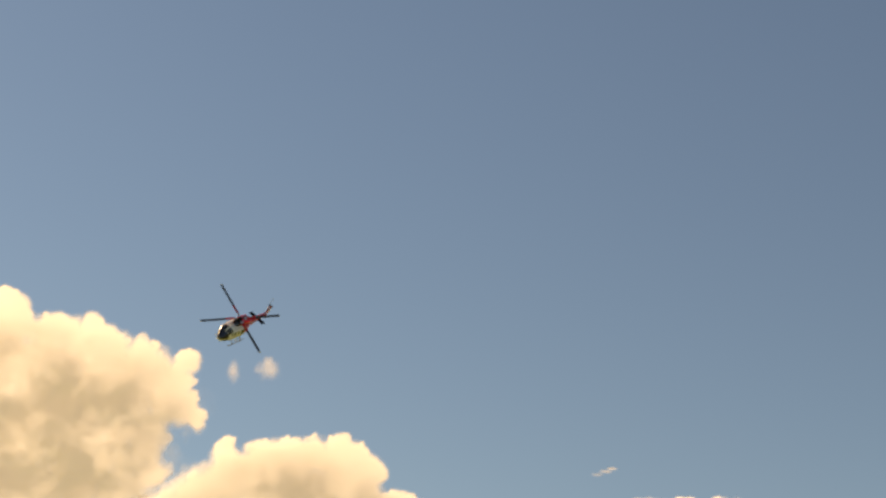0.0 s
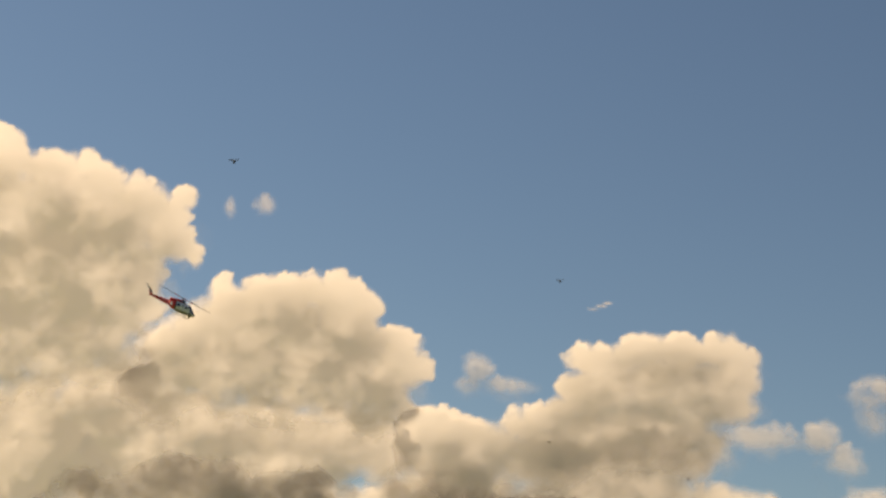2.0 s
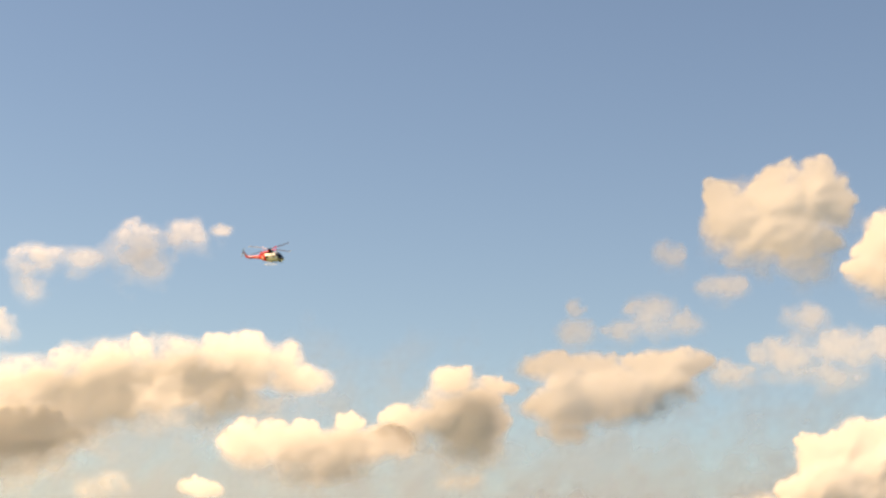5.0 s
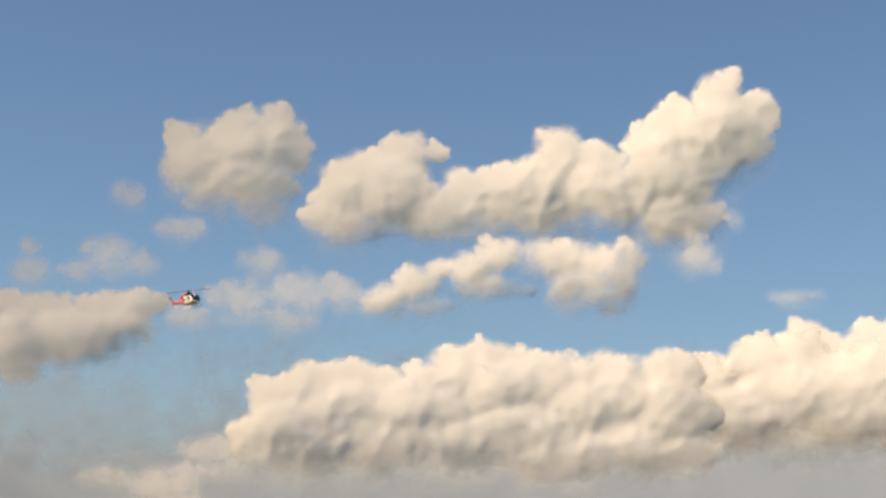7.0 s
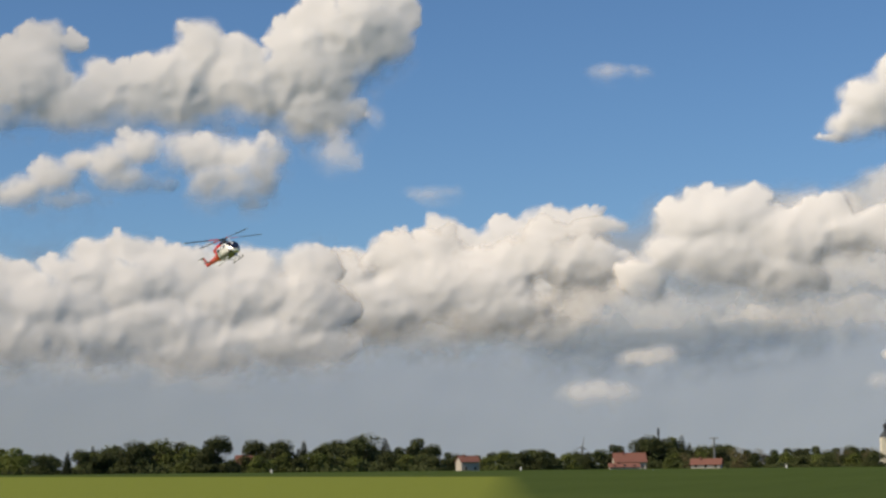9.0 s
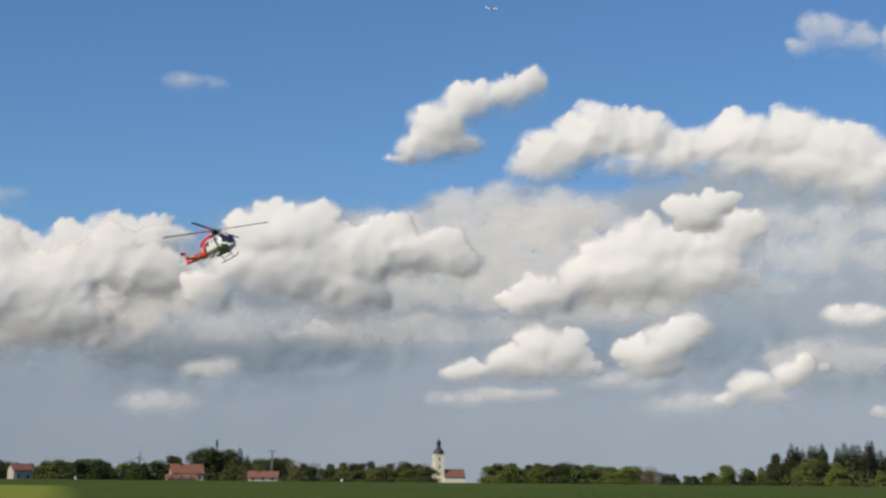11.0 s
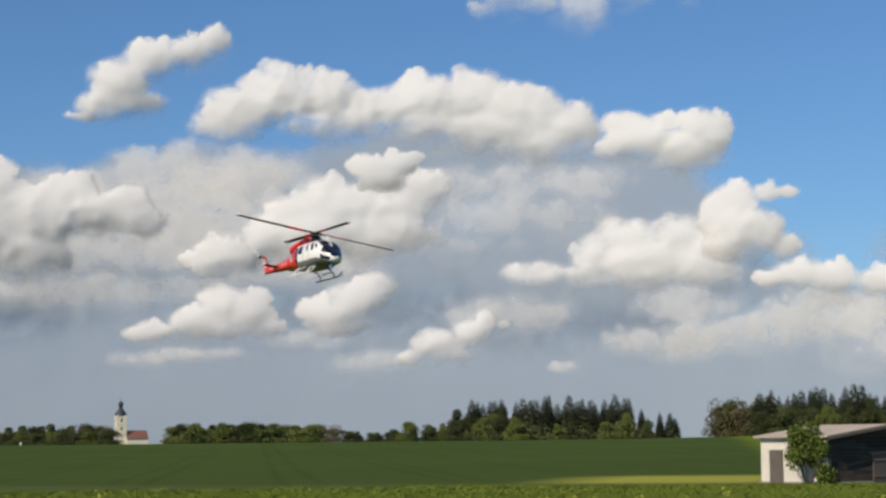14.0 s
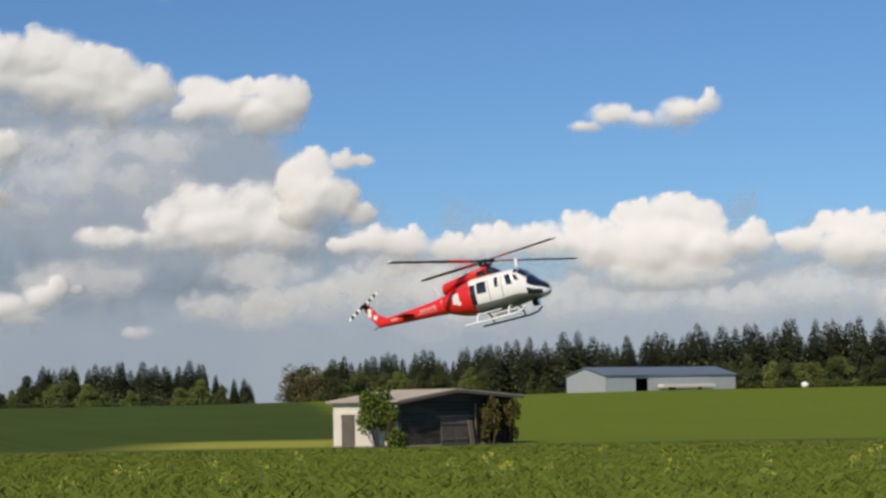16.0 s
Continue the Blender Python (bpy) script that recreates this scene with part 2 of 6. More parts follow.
# ---- clouds: relief shells of heaped puffs, thin and torn at their edges ----
# each cloud: softness of its edge, then its heaps: bearing, elevation, half width, half height (degrees)
CLOUDS = {
    'lower_mass': (0.4, [(-11.4, 8.3, 1.91, 1.03), (-13.6, 7.4, 2.59, 1.37), (-9.8, 8.3, 1.56, 1.03), (-11.2, 6.7, 2.59, 1.37), (-8.2, 7.6, 2.08, 1.2), (-5.6, 7.7, 2.25, 1.2), (-3.1, 7.7, 2.25, 1.37), (-0.8, 7.6, 1.38, 1.2), (-15.5, 6.6, 3.45, 2.06), (-8.8, 6.1, 3.45, 1.03), (-4.6, 6.2, 3.45, 1.03), (-12.9, 5.2, 3.44, 1.2), (-6.9, 8.3, 2.25, 0.94), (-4.5, 8.4, 2.25, 0.94), (-9.2, 9.0, 1.91, 0.94), (-1.9, 8.3, 1.56, 0.94)]),
    'left_foot': (0.45, [(1.7, 6.5, 2.59, 1.54), (5.0, 7.7, 2.08, 1.03), (7.3, 8.2, 2.08, 1.03), (9.6, 7.0, 1.55, 0.69), (6.6, 6.5, 3.11, 1.03), (10.0, 6.0, 2.59, 1.03), (5.5, 5.1, 3.44, 1.03), (9.2, 4.6, 3.44, 1.03), (13.4, 5.1, 2.58, 1.03), (2.3, 4.6, 3.44, 1.37), (-1.3, 5.0, 3.44, 1.37)]),
    'foot_fill': (0.5, [(-6.6, 5.9, 2.76, 1.54), (-4.1, 5.8, 2.76, 1.54), (-1.6, 5.6, 2.76, 1.37), (0.9, 6.0, 2.59, 1.37), (3.9, 5.8, 2.59, 1.2), (-6.4, 4.1, 3.44, 1.2), (-8.9, 5.2, 2.58, 1.71), (6.6, 5.5, 2.58, 1.03), (-2.3, 4.1, 4.3, 1.03)]),
    'tower': (0.35, [(-13.3, 15.2, 1.07, 0.94), (-12.0, 15.3, 1.42, 0.77), (-10.4, 15.0, 1.42, 0.86), (-9.1, 14.5, 1.06, 0.94), (-12.2, 14.0, 2.12, 1.37), (-10.0, 13.5, 1.94, 1.37), (-7.6, 15.0, 0.53, 0.43), (-7.2, 13.2, 0.44, 0.38), (-8.0, 13.6, 0.88, 0.77), (-8.6, 12.7, 0.7, 0.86), (-11.6, 12.0, 2.63, 1.89), (-9.5, 11.6, 1.4, 1.54), (-14.4, 13.0, 2.46, 2.06), (-13.7, 10.1, 3.13, 2.06), (-11.0, 10.0, 2.61, 1.54), (-9.3, 9.9, 1.39, 1.03), (-7.9, 14.1, 0.53, 0.86), (-16.2, 14.2, 2.12, 1.37), (-17.1, 12.6, 2.64, 2.57), (-15.9, 9.8, 3.48, 2.57)]),
    'dome': (0.3, [(-5.7, 12.1, 0.96, 0.6), (-4.7, 12.4, 1.05, 0.69), (-3.7, 12.6, 0.88, 0.6), (-2.6, 12.4, 0.88, 0.77), (-1.9, 11.9, 0.7, 0.86), (-6.2, 11.2, 1.57, 1.03), (-4.3, 11.2, 1.92, 1.2), (-2.5, 11.0, 1.57, 1.03), (-0.8, 11.3, 0.79, 0.48), (-0.5, 10.5, 0.78, 0.86), (-7.3, 10.4, 1.39, 1.03), (-5.5, 9.6, 2.26, 1.37), (-3.1, 9.6, 2.09, 1.37), (-1.0, 9.2, 1.04, 1.03), (-7.8, 9.0, 1.39, 1.03)]),
    'right_dome': (0.35, [(5.5, 11.0, 0.87, 0.69), (6.7, 11.3, 1.05, 0.6), (8.1, 11.3, 1.05, 0.6), (9.5, 11.4, 0.96, 0.77), (9.8, 10.7, 0.7, 0.69), (5.9, 10.0, 1.39, 1.03), (8.0, 10.1, 1.92, 1.03), (9.4, 9.9, 1.04, 0.86), (4.6, 9.3, 1.04, 0.6), (3.6, 8.9, 1.04, 0.69), (0.5, 8.7, 1.04, 0.69), (1.9, 8.4, 1.56, 0.86), (1.3, 7.4, 1.9, 1.03), (4.0, 7.9, 2.08, 1.03), (6.3, 8.5, 2.08, 1.03), (8.4, 8.5, 1.56, 0.86), (0.2, 8.0, 0.87, 1.03)]),
    'dome_shred': (0.95, [(1.8, 10.6, 0.61, 0.55), (2.8, 10.1, 0.91, 0.31), (1.6, 10.1, 0.56, 0.31)]),
    'shreds': (1.3, [(-5.1, 15.0, 0.35, 0.34), (-6.2, 14.8, 0.21, 0.38)]),
    'side_shred': (0.7, [(10.2, 8.9, 0.87, 0.43), (11.1, 8.9, 0.87, 0.51), (12.2, 9.0, 0.69, 0.6), (12.9, 8.3, 0.69, 0.6)]),
    'loose_puff': (0.95, [(13.9, 10.3, 1.13, 0.65), (15.2, 10.6, 1.13, 0.48), (16.8, 11.0, 1.14, 0.82), (17.1, 10.3, 0.96, 0.58), (18.4, 11.3, 0.79, 0.58), (19.5, 11.7, 0.42, 0.24), (13.9, 9.6, 0.59, 0.48)]),
    'left_shelf': (0.55, [(12.2, 6.0, 1.72, 1.03), (14.2, 6.6, 2.07, 1.03), (16.4, 7.2, 2.25, 1.2), (18.6, 7.5, 1.9, 1.11), (20.3, 7.8, 1.56, 0.86), (21.5, 7.8, 0.87, 0.69), (21.9, 7.2, 1.38, 0.58), (14.9, 5.5, 2.41, 1.03), (17.4, 6.1, 2.59, 0.86), (19.9, 6.5, 1.73, 0.77), (13.3, 4.7, 2.58, 1.03), (13.7, 5.6, 0.69, 0.51)]),
    'low_scraps': (1.4, [(16.3, 3.8, 0.86, 0.55), (27.1, 4.3, 1.03, 0.45)]),
    'centre_heap': (0.45, [(26.7, 7.3, 0.86, 0.6), (25.4, 5.9, 1.03, 0.77), (26.6, 6.3, 1.38, 0.94), (27.6, 6.0, 1.03, 1.03), (27.3, 5.3, 1.38, 0.69), (28.1, 7.2, 0.69, 0.34)]),
    'grey_base': (0.4, [(20.6, 5.2, 1.03, 0.86), (21.3, 5.6, 0.69, 0.51), (22.2, 5.1, 1.38, 0.86), (23.7, 6.0, 0.52, 0.31), (23.7, 5.2, 1.55, 0.77), (22.7, 4.5, 2.06, 0.51), (19.3, 4.0, 0.69, 0.34), (24.7, 5.4, 1.03, 0.69)]),
    'flat_puff': (0.45, [(29.6, 7.9, 1.04, 0.51), (31.2, 7.9, 1.38, 0.51), (33.2, 8.0, 1.56, 0.55), (33.9, 8.1, 0.87, 0.48), (30.2, 6.7, 1.38, 1.03), (31.7, 6.9, 1.73, 1.03), (33.1, 7.3, 1.38, 0.69), (30.2, 5.9, 1.03, 0.43)]),
    'torn_puffs': (0.8, [(30.4, 8.9, 0.9, 0.58), (30.4, 9.7, 0.38, 0.45), (32.9, 9.5, 1.01, 0.82), (33.7, 9.3, 0.9, 0.55), (32.0, 9.0, 0.73, 0.46)]),
    'grey_scraps': (0.95, [(37.4, 9.4, 0.96, 0.55), (34.9, 10.4, 0.96, 0.48)]),
    'round_puff': (0.4, [(35.3, 12.4, 1.14, 1.2), (36.6, 12.9, 1.23, 1.11), (37.8, 13.0, 1.06, 0.94), (38.5, 12.7, 0.53, 0.77), (37.0, 11.7, 1.75, 1.03), (35.8, 11.4, 1.22, 0.77), (37.3, 11.0, 1.05, 0.51)]),
    'round_scrap': (0.7, [(33.3, 11.4, 0.56, 0.58)]),
    'grey_shelf': (0.75, [(35.3, 7.7, 0.76, 0.45), (36.8, 8.3, 1.04, 0.72), (38.7, 8.5, 1.25, 0.79), (39.9, 8.5, 0.9, 0.55), (37.8, 7.8, 1.59, 0.45)]),
    'long_cloud': (0.28, [(39.3, 10.9, 0.79, 0.69), (40.0, 11.8, 1.05, 1.11), (40.5, 12.3, 0.7, 0.69), (41.9, 12.7, 0.88, 0.77), (42.8, 12.8, 0.39, 0.38), (41.4, 11.6, 1.58, 1.2), (42.8, 11.1, 1.4, 0.86), (43.8, 11.7, 0.88, 0.77), (44.9, 11.8, 1.05, 0.77), (46.6, 12.7, 0.97, 1.03), (47.7, 12.5, 0.88, 0.86), (45.9, 11.7, 1.58, 1.03), (49.1, 13.0, 0.7, 0.69), (50.1, 13.5, 0.88, 0.86), (51.5, 14.3, 0.8, 0.94), (52.6, 14.1, 0.71, 0.51), (51.3, 13.1, 1.58, 1.37), (52.2, 13.1, 1.06, 1.03), (49.9, 12.1, 1.75, 1.37), (48.2, 11.5, 1.92, 1.2), (45.6, 11.0, 2.62, 0.86), (42.4, 10.6, 2.09, 0.6), (40.0, 10.6, 1.57, 0.6), (50.1, 10.8, 1.57, 1.03)]),
    'under_cloud': (0.6, [(41.1, 8.4, 0.87, 0.6), (42.1, 8.9, 0.87, 0.69), (42.8, 9.4, 0.52, 0.43), (43.8, 9.3, 0.87, 0.69), (44.7, 9.8, 0.87, 0.6), (46.4, 9.6, 1.39, 0.77), (48.0, 9.6, 1.39, 0.69), (47.3, 8.6, 1.39, 0.69), (48.3, 8.9, 0.87, 0.86), (48.0, 8.1, 0.61, 0.26), (44.5, 8.8, 1.39, 0.51), (42.5, 8.2, 1.04, 0.34)]),
    'right_scraps': (0.9, [(50.7, 9.6, 0.77, 0.72), (51.9, 10.7, 0.35, 0.55)]),
    'thin_streaks': (1.3, [(53.7, 8.4, 1.13, 0.31)]),
    'bank_foot': (0.85, [(34.3, 2.6, 0.86, 0.69), (35.3, 2.9, 0.86, 0.6), (32.8, 2.9, 1.2, 0.43), (36.4, 3.1, 1.03, 0.43), (36.1, 3.9, 1.03, 0.6), (35.0, 2.2, 1.37, 0.51), (39.1, 3.4, 2.06, 0.77), (42.2, 3.5, 2.58, 0.77), (46.4, 3.3, 2.58, 0.69), (49.8, 3.5, 2.06, 0.69)]),
    'bank_right': (0.35, [(51.2, 6.0, 0.86, 0.69), (52.3, 6.7, 0.69, 0.6), (53.1, 6.7, 0.69, 0.51), (54.0, 7.1, 0.69, 0.6), (54.8, 6.6, 0.86, 0.69), (51.9, 5.3, 1.55, 1.03), (53.6, 5.6, 1.72, 1.2), (55.8, 6.9, 1.04, 0.69), (57.0, 7.3, 1.04, 0.6), (58.1, 7.2, 1.04, 0.86), (55.8, 5.8, 1.9, 1.2), (57.6, 5.7, 1.72, 1.37), (54.6, 4.4, 2.06, 1.03), (52.4, 4.3, 2.06, 0.86), (57.1, 4.4, 2.24, 1.03)]),
    'bank_tail': (0.45, [(52.5, 6.5, 1.04, 0.6), (53.8, 6.8, 0.86, 0.69), (50.6, 5.9, 1.38, 0.77), (55.0, 6.4, 1.04, 0.51), (57.2, 7.2, 0.86, 0.43), (58.6, 7.3, 1.04, 0.34), (56.7, 6.4, 2.07, 0.86), (54.2, 5.5, 2.58, 1.03), (51.7, 4.8, 2.58, 1.03), (49.8, 5.3, 1.55, 1.03), (49.7, 4.1, 1.03, 0.69), (55.5, 4.7, 2.24, 0.86), (58.4, 6.1, 1.55, 0.86)]),
    'wide_bank': (0.35, [(37.7, 5.3, 0.77, 0.69), (38.7, 5.8, 1.03, 0.77), (40.1, 6.1, 1.03, 0.6), (41.1, 5.8, 0.86, 0.6), (38.2, 4.4, 1.38, 1.03), (39.9, 5.0, 1.55, 1.03), (43.3, 6.6, 0.78, 0.43), (44.5, 6.7, 1.04, 0.51), (45.6, 6.5, 0.86, 0.51), (43.0, 5.8, 1.38, 0.77), (44.9, 5.7, 1.72, 1.03), (46.6, 6.0, 1.55, 0.86), (48.3, 6.2, 1.38, 0.77), (49.9, 6.2, 1.03, 0.69), (47.8, 5.3, 2.07, 1.03), (50.0, 5.0, 1.38, 1.03), (42.2, 5.0, 1.89, 1.03), (45.6, 4.3, 2.06, 1.03), (38.4, 3.8, 1.89, 0.86), (40.8, 4.0, 2.23, 0.94), (43.5, 4.0, 2.41, 0.94), (46.4, 3.6, 2.58, 0.86), (49.3, 3.8, 2.23, 0.86), (39.9, 4.6, 1.72, 0.86)]),
    'grey_middle': (0.75, [(64.8, 7.8, 1.25, 0.72), (66.2, 7.8, 1.25, 0.72), (67.5, 8.1, 1.45, 0.92), (67.2, 8.5, 0.83, 0.61), (68.9, 8.4, 1.04, 0.92), (68.7, 7.4, 1.66, 1.03), (70.3, 7.7, 1.87, 1.24), (71.6, 7.9, 1.66, 1.03), (58.6, 5.0, 2.06, 0.72), (60.0, 4.7, 2.69, 0.83)]),
    'soft_mass': (0.75, [(65.1, 6.5, 2.76, 1.2), (68.4, 6.2, 2.59, 1.03), (70.4, 7.8, 2.08, 1.03), (72.8, 5.5, 2.76, 0.86), (66.4, 4.5, 2.58, 0.69), (78.7, 3.8, 2.75, 0.77), (88.8, 3.6, 2.06, 0.86)]),
    'pale_mass': (0.72, [(64.4, 6.0, 2.93, 1.2), (67.1, 5.9, 2.93, 1.03), (70.1, 6.6, 2.59, 1.03), (65.4, 7.2, 2.59, 0.86), (68.4, 7.4, 2.59, 0.77), (72.2, 5.2, 2.93, 0.77), (64.4, 4.8, 2.58, 0.6), (68.9, 4.7, 2.58, 0.6)]),
    'low_patches': (0.9, [(60.0, 3.4, 1.03, 0.41), (68.4, 2.6, 1.03, 0.31), (72.7, 3.1, 1.55, 0.41), (74.4, 2.4, 1.72, 0.45), (80.3, 2.2, 0.62, 0.24), (82.5, 2.9, 1.2, 0.62), (84.3, 3.0, 1.2, 0.69), (63.8, 4.6, 1.03, 0.38)]),
    'upper_bank': (0.4, [(70.6, 10.1, 1.39, 0.77), (71.8, 10.5, 1.22, 0.86), (72.5, 10.9, 0.44, 0.48), (70.1, 9.6, 1.22, 0.69), (73.4, 10.5, 1.05, 0.77), (74.8, 10.1, 1.22, 0.69), (76.3, 10.3, 1.39, 0.86), (77.7, 10.5, 1.05, 0.86), (78.8, 10.1, 1.04, 0.86), (79.8, 9.9, 1.04, 0.77), (80.7, 9.4, 0.87, 0.86), (78.2, 9.3, 1.91, 0.69), (79.8, 8.9, 1.91, 0.69), (73.5, 9.5, 1.91, 0.6), (76.3, 9.5, 1.74, 0.6)]),
    'hooked_cloud': (0.38, [(82.0, 8.8, 0.69, 0.51), (82.9, 9.0, 1.04, 0.69), (82.5, 9.5, 1.04, 0.43), (84.1, 8.6, 1.04, 0.6), (84.6, 9.5, 0.78, 0.6), (85.1, 9.1, 0.56, 0.77), (84.4, 8.4, 1.04, 0.34), (83.6, 9.6, 0.87, 0.34)]),
    'slanted_puff': (0.42, [(69.8, 12.1, 0.56, 0.48), (69.1, 11.8, 0.88, 0.51), (67.9, 11.5, 0.96, 0.6), (66.9, 10.9, 0.96, 0.69), (66.4, 10.2, 0.87, 0.6), (67.4, 10.3, 1.05, 0.43), (65.9, 9.8, 0.7, 0.21)]),
    'grey_right': (0.85, [(77.3, 7.7, 1.9, 0.86), (79.1, 7.7, 1.9, 0.77), (81.0, 7.8, 1.9, 0.69), (78.4, 6.7, 2.59, 0.86), (80.4, 6.8, 2.07, 0.69), (76.6, 6.0, 2.24, 0.6)]),
    'right_grey_heap': (0.55, [(81.3, 5.6, 1.03, 0.69), (82.5, 6.1, 1.21, 0.69), (83.7, 6.1, 1.21, 0.77), (84.7, 5.7, 1.03, 0.69), (81.1, 4.9, 1.03, 0.6), (79.5, 5.0, 1.03, 0.6), (82.8, 5.1, 1.89, 0.86), (84.7, 4.9, 1.55, 0.77), (79.0, 5.1, 0.86, 0.43)]),
    'far_low': (0.8, [(92.9, 3.0, 2.06, 0.72), (95.4, 3.0, 2.27, 0.61), (98.3, 2.9, 2.47, 0.72), (100.8, 3.2, 2.27, 0.83), (85.7, 3.0, 1.44, 0.72), (84.3, 2.8, 1.24, 0.61), (87.0, 3.1, 1.24, 0.83), (88.8, 3.6, 2.06, 0.92), (90.1, 2.6, 2.47, 0.72), (103.2, 2.9, 2.47, 0.92)]),
    'right_lows': (0.8, [(82.2, 2.9, 0.66, 0.46), (83.8, 3.0, 1.07, 0.55), (85.3, 3.2, 1.27, 0.55), (86.8, 3.5, 1.49, 0.66), (88.0, 4.1, 1.28, 0.76), (84.1, 4.0, 1.9, 0.66)]),
    'low_wisps': (0.95, [(60.0, 3.3, 1.03, 0.31), (58.6, 2.3, 1.54, 0.48), (63.0, 4.5, 1.2, 0.38), (67.5, 2.5, 1.03, 0.34), (69.8, 2.7, 1.2, 0.27)]),
    'bright_heap': (0.32, [(62.0, 8.1, 0.78, 0.48), (63.2, 8.2, 0.78, 0.34), (61.3, 7.5, 1.04, 0.86), (62.7, 7.5, 1.56, 1.03), (61.0, 6.4, 1.21, 0.77), (62.4, 6.1, 1.9, 0.94), (64.4, 6.8, 1.73, 1.03), (64.1, 5.7, 1.72, 0.69), (60.0, 5.7, 0.86, 0.69), (66.2, 6.9, 1.21, 0.69), (65.3, 7.4, 1.04, 0.69), (67.2, 7.3, 0.86, 0.51), (67.5, 6.7, 0.86, 0.51)]),
    'mid_heap': (0.38, [(73.0, 7.4, 1.04, 0.77), (72.2, 6.9, 1.04, 0.69), (73.9, 7.1, 1.38, 0.86), (75.3, 7.1, 1.21, 0.69), (76.0, 7.7, 1.38, 0.6), (71.5, 6.2, 1.03, 0.69), (70.1, 5.7, 1.03, 0.69), (69.6, 5.4, 0.86, 0.51), (72.8, 6.1, 1.72, 0.86), (74.9, 6.2, 1.9, 0.86)]),
    'bright_knob': (0.3, [(74.4, 8.3, 0.69, 0.48), (75.3, 8.4, 0.78, 0.43), (74.9, 7.9, 0.87, 0.43), (75.8, 8.6, 0.43, 0.26)]),
    'horn_cloud': (0.38, [(85.0, 6.7, 0.6, 0.77), (85.6, 7.1, 0.78, 0.69), (86.6, 7.3, 0.6, 0.34), (87.2, 7.3, 0.38, 0.21), (85.4, 6.0, 0.86, 0.86), (86.2, 6.2, 0.86, 0.77), (87.0, 5.7, 0.69, 0.43)]),
    'right_heap': (0.38, [(86.5, 4.7, 0.52, 0.34), (87.4, 4.9, 0.95, 0.51), (88.4, 4.7, 0.86, 0.51), (95.3, 5.5, 0.69, 0.48), (96.5, 5.6, 1.03, 0.55), (97.5, 5.3, 0.77, 0.6), (93.6, 5.3, 0.69, 0.51), (92.6, 4.8, 1.2, 0.69), (94.1, 4.6, 1.38, 0.86), (95.8, 4.5, 1.72, 0.94), (97.5, 4.5, 1.38, 0.77), (98.7, 4.6, 0.86, 0.69), (91.2, 4.6, 1.38, 0.69), (100.3, 4.5, 0.86, 0.6), (101.4, 5.1, 0.86, 0.48), (102.3, 5.1, 0.69, 0.48), (101.7, 4.3, 1.38, 0.77), (89.8, 4.6, 1.03, 0.51), (96.3, 3.6, 2.58, 0.51), (103.6, 4.4, 1.38, 0.86)]),
    'cream_puff': (0.35, [(70.1, 4.2, 1.03, 0.69), (70.8, 4.0, 0.86, 0.77), (69.1, 3.7, 0.86, 0.51), (67.9, 3.4, 0.69, 0.34), (71.1, 3.5, 1.03, 0.43), (67.4, 3.3, 0.52, 0.26), (69.8, 3.4, 1.72, 0.34)]),
    'second_cream': (0.4, [(74.0, 4.3, 0.95, 0.69), (73.2, 3.9, 1.03, 0.6), (74.6, 4.8, 0.69, 0.43), (73.5, 3.5, 1.2, 0.34)]),
    'small_cream': (0.5, [(76.4, 3.0, 0.86, 0.48), (77.5, 3.3, 0.69, 0.51), (75.7, 2.6, 0.51, 0.31), (78.0, 3.6, 0.34, 0.51), (76.9, 2.6, 1.03, 0.26), (78.5, 3.5, 0.29, 0.21)]),
    'lone_puff': (0.6, [(94.0, 8.2, 0.66, 0.24), (94.7, 8.6, 0.87, 0.38), (95.6, 8.4, 0.69, 0.34), (96.8, 8.6, 0.87, 0.48), (97.7, 8.8, 0.49, 0.43), (96.6, 8.3, 1.21, 0.24)]),
    'high_shred': (0.7, [(78.7, 13.5, 0.88, 0.69), (79.7, 13.2, 0.88, 0.51), (78.0, 13.0, 0.62, 0.38), (81.2, 12.9, 0.88, 0.69), (82.3, 13.7, 1.06, 0.6), (83.6, 13.8, 1.41, 0.51), (84.8, 13.6, 1.23, 0.51), (80.9, 13.2, 0.53, 0.43)]),
    'high_streak': (1.3, [(59.3, 12.0, 1.02, 0.29)]),
    'contrail': (1.0, [(5.2, 12.6, 0.23, 0.07), (5.3, 12.6, 0.23, 0.07), (5.5, 12.7, 0.23, 0.07), (5.7, 12.8, 0.19, 0.05)]),
}
